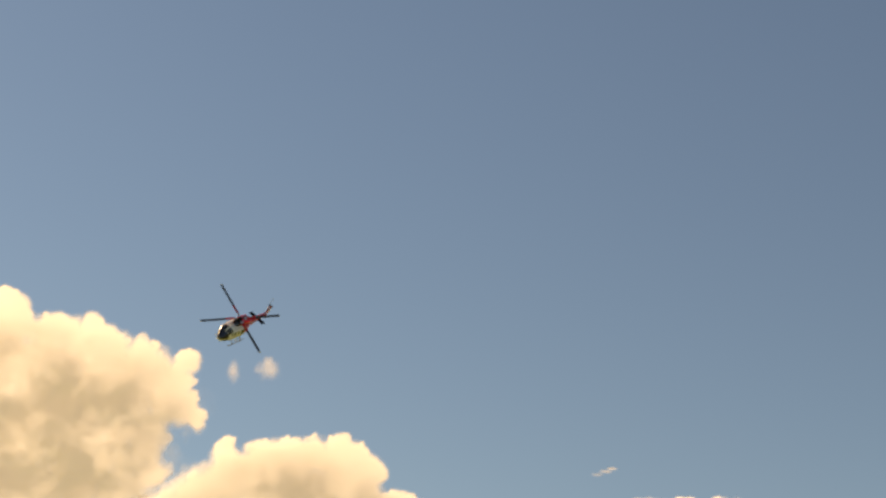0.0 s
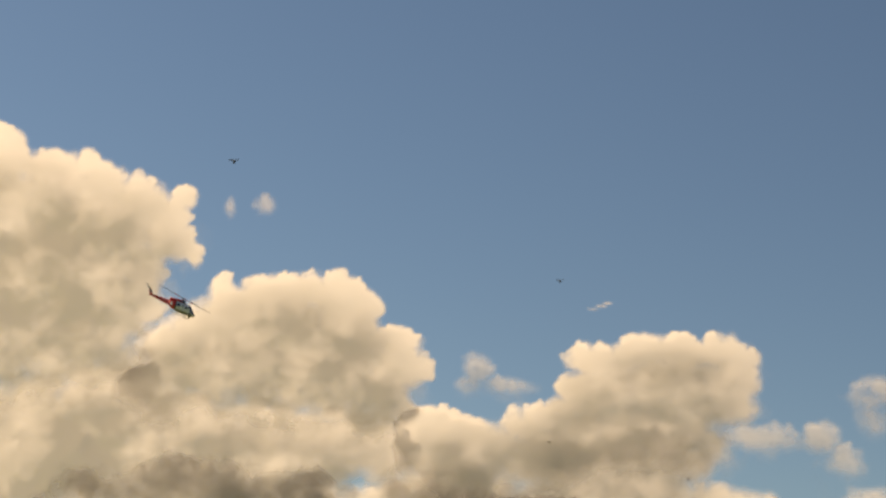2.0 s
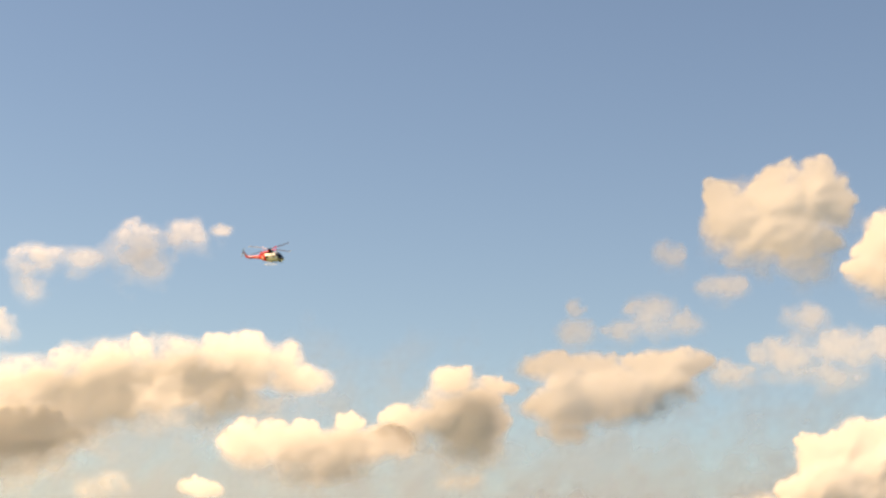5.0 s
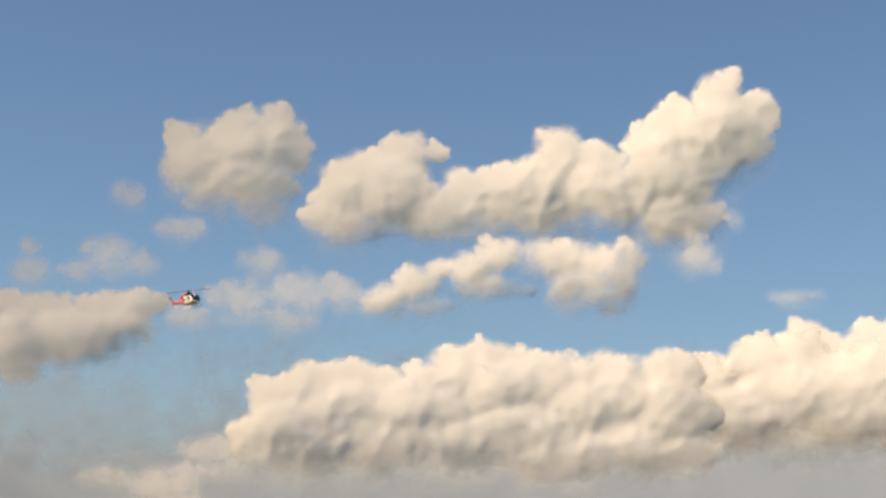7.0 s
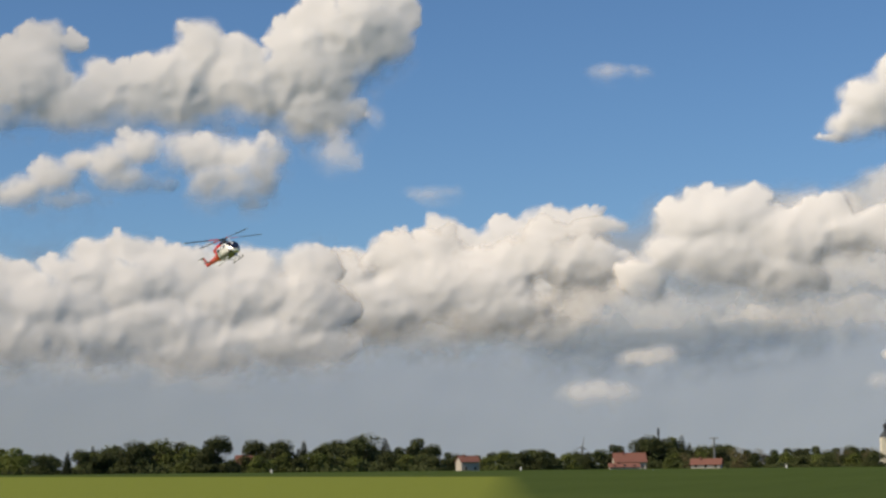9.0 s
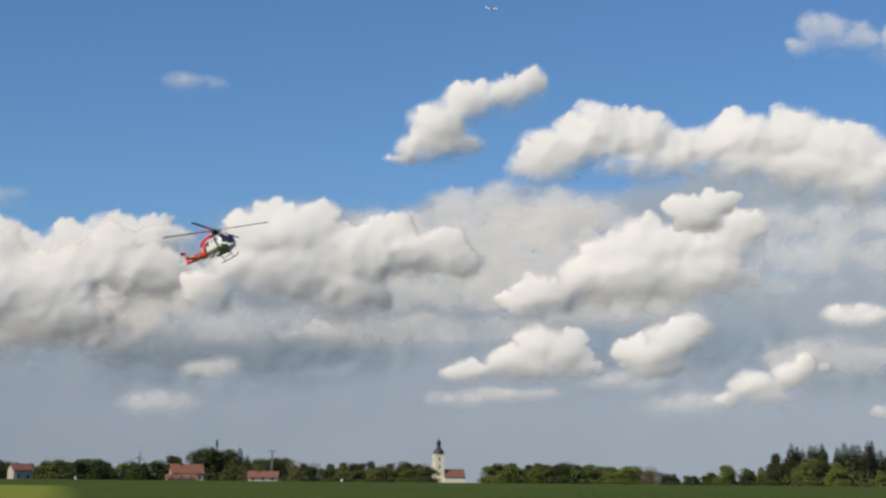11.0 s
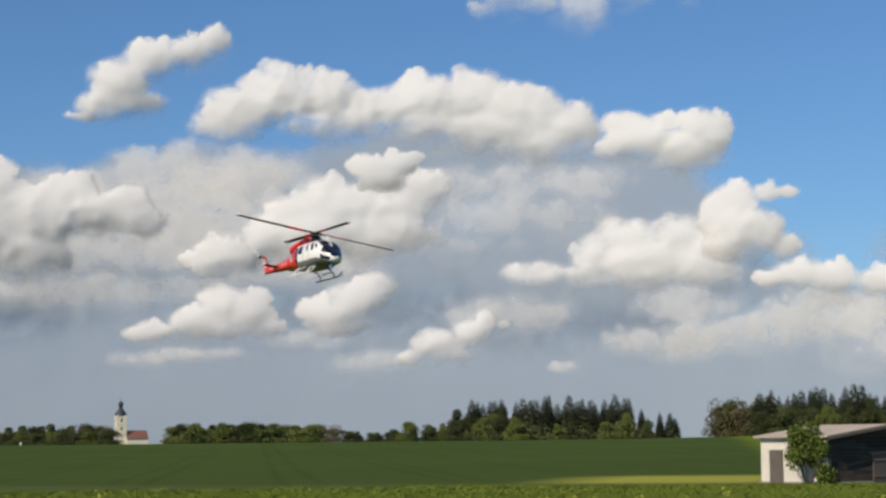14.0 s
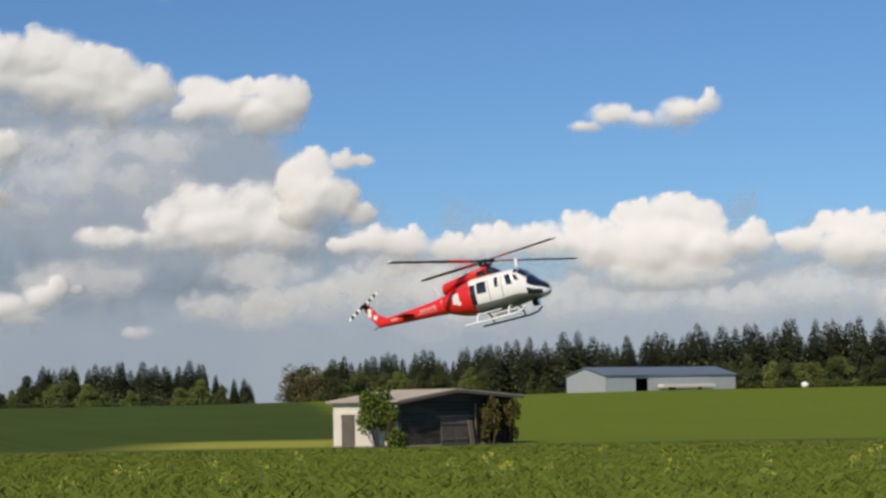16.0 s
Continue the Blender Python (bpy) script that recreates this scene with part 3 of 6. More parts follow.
# sheets that stand in for low haze and shaded cloud layers
VEILS = {
    'layer_mid': (0.3, [(54.9, 6.0, 3.45, 1.03), (58.0, 6.4, 3.45, 1.20), (63.1, 7.0, 3.80, 1.54), (69.0, 7.6, 4.32, 1.54), (68.4, 5.9, 4.48, 1.54), (76.0, 8.1, 5.20, 1.54), (81.1, 7.5, 4.15, 1.54), (73.4, 5.2, 6.03, 1.89), (81.0, 4.8, 5.68, 1.89), (84.4, 6.1, 2.59, 1.54), (61.4, 4.8, 5.16, 1.54)]),
    'layer_low': (0.4, [(59.4, 4.1, 3.95, 1.20), (63.3, 5.0, 4.30, 1.54)]),
    'haze_bank': (0.3, [(30, 0.0, 4.5, 4.4), (34, 0.0, 4.5, 4.0), (38, 0.0, 4.5, 5.2), (42, 0.0, 4.5, 5.2), (46, 0.0, 4.5, 6.5), (50, 0.0, 4.5, 6.8), (54, 0.0, 4.5, 6.4), (58, 0.0, 4.5, 7.1), (62, 0.0, 4.5, 6.6), (66, 0.0, 4.5, 7.5), (70, 0.0, 4.5, 7.3), (74, 0.0, 4.5, 6.4), (78, 0.0, 4.5, 7.1), (82, 0.0, 4.5, 6.6), (86, 0.0, 4.5, 6.0), (90, 0.0, 4.5, 5.8), (94, 0.0, 4.5, 4.9), (98, 0.0, 4.5, 5.6), (102, 0.0, 4.5, 5.1), (106, 0.0, 4.5, 6.0), (110, 0.0, 4.5, 5.8)]),
    'haze_left': (0.9, [(-8, 0.0, 6.0, 6.5), (-3, 0.0, 6.0, 6.5), (2, 0.0, 6.0, 7.0), (7, 0.0, 6.0, 7.0), (12, 0.0, 6.0, 7.5), (17, 0.0, 6.0, 8.0), (22, 0.0, 6.0, 8.5), (27, 0.0, 6.0, 8.5), (32, 0.0, 6.0, 8.0), (37, 0.0, 6.0, 8.0), (42, 0.0, 6.0, 8.0)]),
}


class Grain:
    """Smooth random values on a plane, summed over octaves."""

    def __init__(self, seed):
        self.table = np.random.RandomState(seed).rand(256, 256)

    def one(self, x, y):
        xi, yi = np.floor(x).astype(int), np.floor(y).astype(int)
        fx, fy = x - xi, y - yi
        fx, fy = fx * fx * fx * (fx * (fx * 6 - 15) + 10), fy * fy * fy * (fy * (fy * 6 - 15) + 10)
        t = self.table
        a, b = t[yi % 256, xi % 256], t[yi % 256, (xi + 1) % 256]
        c, d = t[(yi + 1) % 256, xi % 256], t[(yi + 1) % 256, (xi + 1) % 256]
        return (a + (b - a) * fx) * (1 - fy) + (c + (d - c) * fx) * fy

    def sum(self, x, y, octaves, gain=0.5, billow=False):
        total, amp, norm = 0, 1.0, 0.0
        for k in range(octaves):
            a = 0.5 + 0.9 * k
            u, w = x * math.cos(a) - y * math.sin(a), x * math.sin(a) + y * math.cos(a)
            v = self.one(u * 2 ** k + 17.3 * k, w * 2 ** k + 9.1 * k) * 2 - 1
            total = total + amp * ((1 - 2 * np.abs(v)) if billow else v)
            norm += amp
            amp *= gain
        return total / norm


def cloud_material(name, most, wrap, colour, lumps=1.0, heap=1.0, torn=7.0, inner=0.5, even=False):
    m = bpy.data.materials.new(name)
    m.use_nodes = True
    n, l = m.node_tree.nodes, m.node_tree.links
    n.remove(n["Principled BSDF"])
    out = n["Material Output"]
    dif, tra, mix, clear, whole = (n.new("ShaderNode" + k) for k in ("BsdfDiffuse", "BsdfTranslucent", "MixShader", "BsdfTransparent", "MixShader"))
    dif.inputs["Color"].default_value = tra.inputs["Color"].default_value = (*colour, 1)
    dens = n.new("ShaderNodeAttribute")
    dens.attribute_name = "cover"
    # scattered light imitated past the skin's horizon: normals bent sunward, most near the sun
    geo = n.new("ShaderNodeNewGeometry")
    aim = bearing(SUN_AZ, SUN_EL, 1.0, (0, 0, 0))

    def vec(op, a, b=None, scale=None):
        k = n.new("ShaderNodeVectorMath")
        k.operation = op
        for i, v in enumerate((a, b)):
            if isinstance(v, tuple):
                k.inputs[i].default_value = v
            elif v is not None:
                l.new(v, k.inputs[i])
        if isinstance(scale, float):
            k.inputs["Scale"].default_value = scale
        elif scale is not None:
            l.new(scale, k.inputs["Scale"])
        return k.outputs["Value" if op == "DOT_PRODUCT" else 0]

    sun_wrap = n.new("ShaderNodeMapRange")
    sun_wrap.inputs["From Min"].default_value, sun_wrap.inputs["From Max"].default_value = -0.6, 0.1
    sun_wrap.inputs["To Min"].default_value, sun_wrap.inputs["To Max"].default_value = wrap
    l.new(vec("DOT_PRODUCT", vec("NORMALIZE", geo.outputs["Position"]), tuple(aim)), sun_wrap.inputs["Value"])
    # light shining through is imitated: translucent share set by bearing to the sun
    sun_share = n.new("ShaderNodeMapRange")
    sun_share.inputs["From Min"].default_value, sun_share.inputs["From Max"].default_value = -0.12, 0.16
    sun_share.inputs["To Min"].default_value, sun_share.inputs["To Max"].default_value = 0.2, 0.8
    l.new(sun_wrap.inputs["Value"].links[0].from_socket, sun_share.inputs["Value"])
    faces, core_shade, core = n.new("ShaderNodeAttribute"), n.new("ShaderNodeAttribute"), n.new("ShaderNodeMath")
    faces.attribute_name, core_shade.attribute_name, core.operation = "skin", "core_shade", "MULTIPLY"
    # stored shade darkens the core: weaker sun pull, less light let through
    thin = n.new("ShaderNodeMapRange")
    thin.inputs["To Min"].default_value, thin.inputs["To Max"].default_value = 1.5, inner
    l.new(core_shade.outputs["Fac"], thin.inputs["Value"])
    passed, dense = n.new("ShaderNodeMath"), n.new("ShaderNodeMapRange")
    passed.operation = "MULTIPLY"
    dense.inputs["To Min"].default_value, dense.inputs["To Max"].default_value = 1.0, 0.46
    l.new(core_shade.outputs["Fac"], dense.inputs["Value"])
    l.new(sun_share.outputs["Result"], passed.inputs[0])
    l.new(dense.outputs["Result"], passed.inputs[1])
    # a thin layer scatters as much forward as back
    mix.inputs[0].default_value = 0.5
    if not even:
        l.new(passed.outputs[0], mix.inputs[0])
    l.new(sun_wrap.outputs["Result"], core.inputs[0])
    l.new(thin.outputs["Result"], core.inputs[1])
    skin = faces.outputs["Vector"]
    for size, amount in ((0.006, 0.9), (0.018, 0.7), (0.05, 0.35)):
        lump = n.new("ShaderNodeTexNoise")
        lump.inputs["Scale"].default_value, lump.inputs["Detail"].default_value = size, 3
        l.new(geo.outputs["Position"], lump.inputs["Vector"])
        skin = vec("ADD", skin, vec("SCALE", vec("SUBTRACT", lump.outputs["Color"], (0.5, 0.5, 0.5)), scale=amount * lumps))
    skin = vec("NORMALIZE", skin)
    back = vec("SCALE", vec("NORMALIZE", geo.outputs["Position"]), scale=-1.0)
    pull = vec("SCALE", tuple(aim), scale=core.outputs[0])
    # fill light imitated: relief flattened where the sun stands beside or behind the cloud
    sun_fill = n.new("ShaderNodeMapRange")
    sun_fill.inputs["From Min"].default_value, sun_fill.inputs["From Max"].default_value = -0.35, 0.12
    sun_fill.inputs["To Min"].default_value, sun_fill.inputs["To Max"].default_value = heap, 0.5 * heap
    l.new(sun_wrap.inputs["Value"].links[0].from_socket, sun_fill.inputs["Value"])
    lit = vec("ADD", vec("ADD", back, vec("SCALE", skin, scale=sun_fill.outputs["Result"])), pull)
    l.new(vec("NORMALIZE", lit), dif.inputs["Normal"])
    # seen against the sun: mirrored normals imitate light let through from the upper side
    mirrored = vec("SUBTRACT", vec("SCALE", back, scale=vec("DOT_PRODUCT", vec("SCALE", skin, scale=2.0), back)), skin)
    shone = vec("SUBTRACT", vec("ADD", back, vec("SCALE", mirrored, scale=sun_fill.outputs["Result"])), pull)
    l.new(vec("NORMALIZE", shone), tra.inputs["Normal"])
    l.new(dif.outputs[0], mix.inputs[1])
    l.new(tra.outputs[0], mix.inputs[2])
    # torn edges
    tear, shift, rim, full = n.new("ShaderNodeTexNoise"), n.new("ShaderNodeMath"), n.new("ShaderNodeMath"), n.new("ShaderNodeMath")
    tear.inputs["Scale"].default_value, tear.inputs["Detail"].default_value, tear.inputs["Roughness"].default_value = 0.03, 3, 0.55
    l.new(geo.outputs["Position"], tear.inputs["Vector"])
    shift.operation, rim.operation, full.operation, full.use_clamp = "MULTIPLY_ADD", "MULTIPLY", "MULTIPLY_ADD", True
    shift.inputs[1].default_value, shift.inputs[2].default_value = torn, -0.5 * torn
    l.new(tear.outputs[0], shift.inputs[0])
    inv = n.new("ShaderNodeMath")
    inv.operation = "SUBTRACT"
    inv.inputs[0].default_value = 1.0
    l.new(dens.outputs["Fac"], inv.inputs[1])
    l.new(dens.outputs["Fac"], rim.inputs[0])
    l.new(inv.outputs[0], rim.inputs[1])
    l.new(rim.outputs[0], full.inputs[0])
    l.new(shift.outputs[0], full.inputs[1])
    l.new(dens.outputs["Fac"], full.inputs[2])
    amount = n.new("ShaderNodeMath")
    amount.operation = "MULTIPLY"
    amount.inputs[1].default_value = most
    l.new(full.outputs[0], amount.inputs[0])
    l.new(amount.outputs[0], whole.inputs[0])
    l.new(clear.outputs[0], whole.inputs[1])
    l.new(mix.outputs[0], whole.inputs[2])
    l.new(whole.outputs[0], out.inputs["Surface"])
    return m


def soften(field, cells):
    """A wide, round blur: three running means along each axis."""
    w = max(1, int(cells))
    for _ in range(3):
        for axis in (0, 1):
            pad = [(0, 0), (0, 0)]
            pad[axis] = (w + 1, w)
            c = np.cumsum(np.pad(field, pad, mode="edge"), axis=axis)
            hi, lo = [slice(None)] * 2, [slice(None)] * 2
            hi[axis], lo[axis] = slice(2 * w + 1, None), slice(None, -2 * w - 1)
            field = (c[tuple(hi)] - c[tuple(lo)]) / (2 * w + 1)
    return field


def islands(cell):
    """Numbers the connected pieces of a mask, the largest first."""
    root, rows, before = [], [], []

    def top(k):
        while root[k] != k:
            k = root[k]
        return k

    for j in range(cell.shape[0]):
        edge = np.flatnonzero(np.diff(np.concatenate([[0], cell[j].astype(np.int8), [0]])))
        now = []
        for a, b in zip(edge[::2], edge[1::2]):
            k = len(root)
            root.append(k)
            for c, d, q in before:
                if c <= b and d >= a:
                    root[top(q)] = top(k)
            now.append((a, b, k))
        rows.append(now)
        before = now
    area = collections.Counter()
    for now in rows:
        for a, b, k in now:
            area[top(k)] += int(b - a)
    rank = {k: i + 1 for i, (k, _) in enumerate(area.most_common())}
    out = np.zeros(cell.shape, int)
    for j, now in enumerate(rows):
        for a, b, k in now:
            out[j, a:b] = rank[top(k)]
    return out


def build_cloud(name, puffs, soft, reach, mat, seed, step=0.055, children=7, relief=1.0, lean=1.0, ragged=0.34):
    rng, grain = np.random.RandomState(seed), Grain(seed + 100)
    heaps = [(*p, 1.0) for p in puffs]
    for a, e, ra, re in puffs:
        for _ in range(children if soft < 0.5 else children // 3):
            ang, far = rng.uniform(-0.5, math.pi + 0.5), rng.uniform(0.3, 0.8)
            r = min(ra, re) * rng.uniform(0.28, 0.5)
            ca, ce = a + ra * far * math.cos(ang), e + re * far * math.sin(ang)
            heaps.append((ca, ce, r * rng.uniform(1, 1.35), r, 0.8))
            for _ in range(3):
                ang, s = rng.uniform(-0.3, math.pi + 0.3), rng.uniform(0.3, 0.5)
                heaps.append((ca + 0.8 * r * math.cos(ang), ce + 0.8 * r * math.sin(ang), max(min(0.13, 0.6 * r), r * s * 1.2), max(min(0.13, 0.6 * r), r * s), 0.55))
    pad = 1.1
    a0, a1 = min(h[0] - h[2] for h in heaps) - pad, max(h[0] + h[2] for h in heaps) + pad
    e0, e1 = max(-0.3, min(h[1] - h[3] for h in heaps) - pad), max(h[1] + h[3] for h in heaps) + pad
    na, ne = int((a1 - a0) / step) + 1, int((e1 - e0) / step) + 1
    A, E = np.meshgrid(a0 + step * np.arange(na), e0 + step * np.arange(ne))
    size = np.median([min(h[2], h[3]) for h in puffs])
    amp = 0.22 * size + min(0.07, 0.15 * size)
    wa = A + amp * (grain.sum(A * 0.9, E * 0.9, 4, 0.5))
    we = E + amp * (grain.sum(A * 0.9 + 40, E * 0.9 + 70, 4, 0.5))
    # heaps run softly into one another
    dens, high = np.full(A.shape, math.exp(-9.0)), np.zeros(A.shape)
    crest = max(h[1] for h in heaps)
    for a, e, ra, re, full in heaps:
        i0, i1 = int((a - ra * 1.5 - amp - a0) / step), int((a + ra * 1.5 + amp - a0) / step) + 2
        j0, j1 = int((e - re * 1.5 - amp - e0) / step), int((e + re * 1.5 + amp - e0) / step) + 2
        i0, j0 = max(i0, 0), max(j0, 0)
        w = (slice(j0, max(j1, 0)), slice(i0, max(i1, 0)))
        q = 1 - ((wa[w] - a) / ra) ** 2 - ((we[w] - e) / re) ** 2
        dens[w] += np.exp(9.0 * np.minimum(q, full * 0.9))
        # lower and smaller heads stand before the higher and larger
        ahead = 0.22 * (crest - e) + 0.5 * size * (1.0 - full)
        high[w] = np.maximum(high[w], (np.clip(q, 0, 1) ** 0.6 * min(ra, re) + ahead) * smooth_step(0.0, 0.2, q))
    dens = np.log(dens) / 9.0
    rough = grain.sum(A * 1.5 + 11, E * 1.5 + 5, 5, 0.6)
    bill = grain.sum(A * 1.1, E * 1.1, 4, 0.55, True)
    mass = soften(smooth_step(-0.1, 0.3, dens), (0.45 * size + 0.12) / step)
    under = np.clip(np.gradient(mass, axis=0) / step * (0.9 * size + 0.2), -1, 1)
    d2 = dens + ragged * rough * (0.7 + 1.3 * soft) + 0.10 * bill
    # crisp heads, and undersides that thin out
    fade = 0.32 + 1.15 * soft + 1.2 * np.clip(under, 0, 1)
    alpha = smooth_step(-0.12, fade, d2)
    alpha = np.maximum(alpha, smooth_step(0.86, 0.99, mass) if soft < 0.6 else 0)
    # thin skirts round the lower edges
    skirt = 0.5 * smooth_step(0.1, 0.75, mass) * smooth_step(-0.25, 0.45, rough) * np.clip(0.25 + under, 0, 1)
    alpha = np.maximum(alpha, skirt)
    border = np.minimum(np.minimum(A - a0, a1 - A), np.minimum(E - e0 + (1 if e0 <= -0.29 else 0), e1 - E))
    alpha = alpha * smooth_step(0, 0.5, border)
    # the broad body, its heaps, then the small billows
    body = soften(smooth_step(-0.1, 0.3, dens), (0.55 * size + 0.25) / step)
    # shade from the cloud overhead, put into an attribute that darkens the core
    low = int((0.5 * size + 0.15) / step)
    cloud_above = np.concatenate([body[low:], np.repeat(body[-1:], low, 0)])
    core_shade = np.clip(smooth_step(0.3, 1.1, 0.35 * body + 0.65 * cloud_above) * (1.0 + 1.1 * grain.sum(A * 0.6 + 3, E * 0.75 + 8, 5, 0.6)), 0, 1)
    high = soften(high, 0.10 / step)
    high = 0.5 * high + (1.05 * size + 0.45) * body + (0.10 * size + 0.04) * bill * smooth_step(0.0, 0.4 * size, high)
    high = soften(high, 0.05 / step)
    # the sheet leans back from the eye where the sun is behind it, and forward where the sun is ahead
    side = 1.0 if np.mean([h[0] for h in puffs]) > 27 else -1.0
    R = reach * (1 + side * lean * np.radians(E - 9))
    ar, er = np.radians(A), np.radians(E)
    co = np.stack([R * np.sin(ar) * np.cos(er), R * np.cos(ar) * np.cos(er), 1.6 + R * np.sin(er)], -1).reshape(-1, 3)
    # which way the heaped skin faces
    puffed = (reach * (1.0 - relief * np.radians(high)))[..., None] * np.stack([np.sin(ar) * np.cos(er), np.cos(ar) * np.cos(er), np.sin(er)], -1)
    skin = np.cross(np.gradient(puffed, axis=0), np.gradient(puffed, axis=1))
    skin /= np.linalg.norm(skin, axis=-1, keepdims=True) + 1e-9
    skin *= -np.sign((skin * puffed).sum(-1, keepdims=True))
    al = alpha.reshape(-1)
    cell = np.maximum(np.maximum(alpha[:-1, :-1], alpha[:-1, 1:]), np.maximum(alpha[1:, 1:], alpha[1:, :-1])) > 0.01
    pieces = islands(cell)
    idx = np.arange(na * ne).reshape(ne, na)
    every = np.stack([idx[:-1, :-1], idx[:-1, 1:], idx[1:, 1:], idx[1:, :-1]], -1)
    made = []
    for k in range(1, pieces.max() + 1):
        quads = every[pieces == k]
        if len(quads) < 60 and k > 1:
            continue
        used = np.unique(quads)
        remap = np.zeros(na * ne, int)
        remap[used] = np.arange(len(used))
        quads = remap[quads]
        me = bpy.data.meshes.new(name)
        me.vertices.add(len(used))
        me.vertices.foreach_set("co", co[used].astype(np.float32).ravel())
        me.loops.add(quads.size)
        me.loops.foreach_set("vertex_index", quads.astype(np.int32).ravel())
        me.polygons.add(len(quads))
        me.polygons.foreach_set("loop_start", np.arange(0, quads.size, 4, dtype=np.int32))
        me.polygons.foreach_set("use_smooth", np.ones(len(quads), bool))
        me.update(calc_edges=True)
        me.validate()
        for key, val in (("cover", al), ("core_shade", core_shade.reshape(-1))):
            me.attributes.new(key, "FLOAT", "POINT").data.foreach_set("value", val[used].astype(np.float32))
        me.attributes.new("skin", "FLOAT_VECTOR", "POINT").data.foreach_set("vector", skin.reshape(-1, 3)[used].astype(np.float32).ravel())
        me.materials.append(mat)
        made.append(new("cloud", me))
    return made


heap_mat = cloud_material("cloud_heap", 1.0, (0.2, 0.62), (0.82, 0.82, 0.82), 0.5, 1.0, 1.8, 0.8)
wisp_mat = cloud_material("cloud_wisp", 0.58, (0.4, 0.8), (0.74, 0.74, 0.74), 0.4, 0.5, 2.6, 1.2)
# haze and the far clouds' shade are put into the veil's blue-grey colour
veil_mat = cloud_material("haze_shade_veil", 1.0, (0.4, 0.5), (0.53, 0.62, 0.735), 0.35, 0.6, 0.0, 1.6, True)
for k, (name, (soft, puffs)) in enumerate(CLOUDS.items()):
    wisp = soft >= 0.7
    made = build_cloud(name, puffs, soft, 3220 - 0.5 * k, wisp_mat if wisp else heap_mat, k + 1, 0.02 if name == "contrail" else 0.055)
    word = "torn pale wisp of cloud in the blue sky" if wisp else "sunlit white cumulus cloud with a underside shade painted grey"
    for ob in made:
        tagged(ob, word, "cloud", "clouds in the sky")
for k, (name, (soft, puffs)) in enumerate(VEILS.items()):
    made = build_cloud(name, puffs, soft, (4480 if puffs[0][0] < 0 else 4800) + 12 * k, veil_mat, k + 60, 0.16, 0, 0.3, 0.6, 0.16)
    for ob in made:
        tagged(ob, "blue-grey veil of distant haze and layered cloud above the horizon", "cloud", "clouds in the sky")


# ---- trees ----
def leaf_material(name, a, b):
    return material(name, a, 0.75, 0, 0.4, 0.5, 4.0, 0, b, 0.2, 0.28)


bark = material("bark", (0.10, 0.075, 0.055), 0.9, spread=0.5, scale=2, fine=15, bump=0.5)
fresh_leaves = leaf_material("fresh_leaves", (0.150, 0.175, 0.040), (0.088, 0.110, 0.026))
full_leaves = leaf_material("full_leaves", (0.085, 0.100, 0.033), (0.045, 0.056, 0.020))
brown_leaves = leaf_material("budding_leaves", (0.150, 0.128, 0.055), (0.085, 0.078, 0.038))
needles = leaf_material("needles", (0.042, 0.050, 0.022), (0.018, 0.025, 0.011))


def scatter_quads(points, normals, sizes, rng):
    """Small leaf clumps: bent quads round the points."""
    n = len(points)
    r = rng.normal(size=(n, 3)) + 0.6 * normals
    r /= np.linalg.norm(r, axis=1)[:, None]
    t = np.cross(r, rng.normal(size=(n, 3)))
    t /= np.linalg.norm(t, axis=1)[:, None] + 1e-9
    b = np.cross(r, t)
    s = sizes[:, None]
    v = np.stack([points - t * s - b * s * 0.6, points + t * s * 0.9 - b * s * 0.7 + r * s * 0.3, points + t * s + b * s * 0.7, points - t * s * 0.8 + b * s * 0.8 + r * s * 0.25], 1).reshape(-1, 3)
    return v, [(4 * i, 4 * i + 1, 4 * i + 2, 4 * i + 3) for i in range(n)]


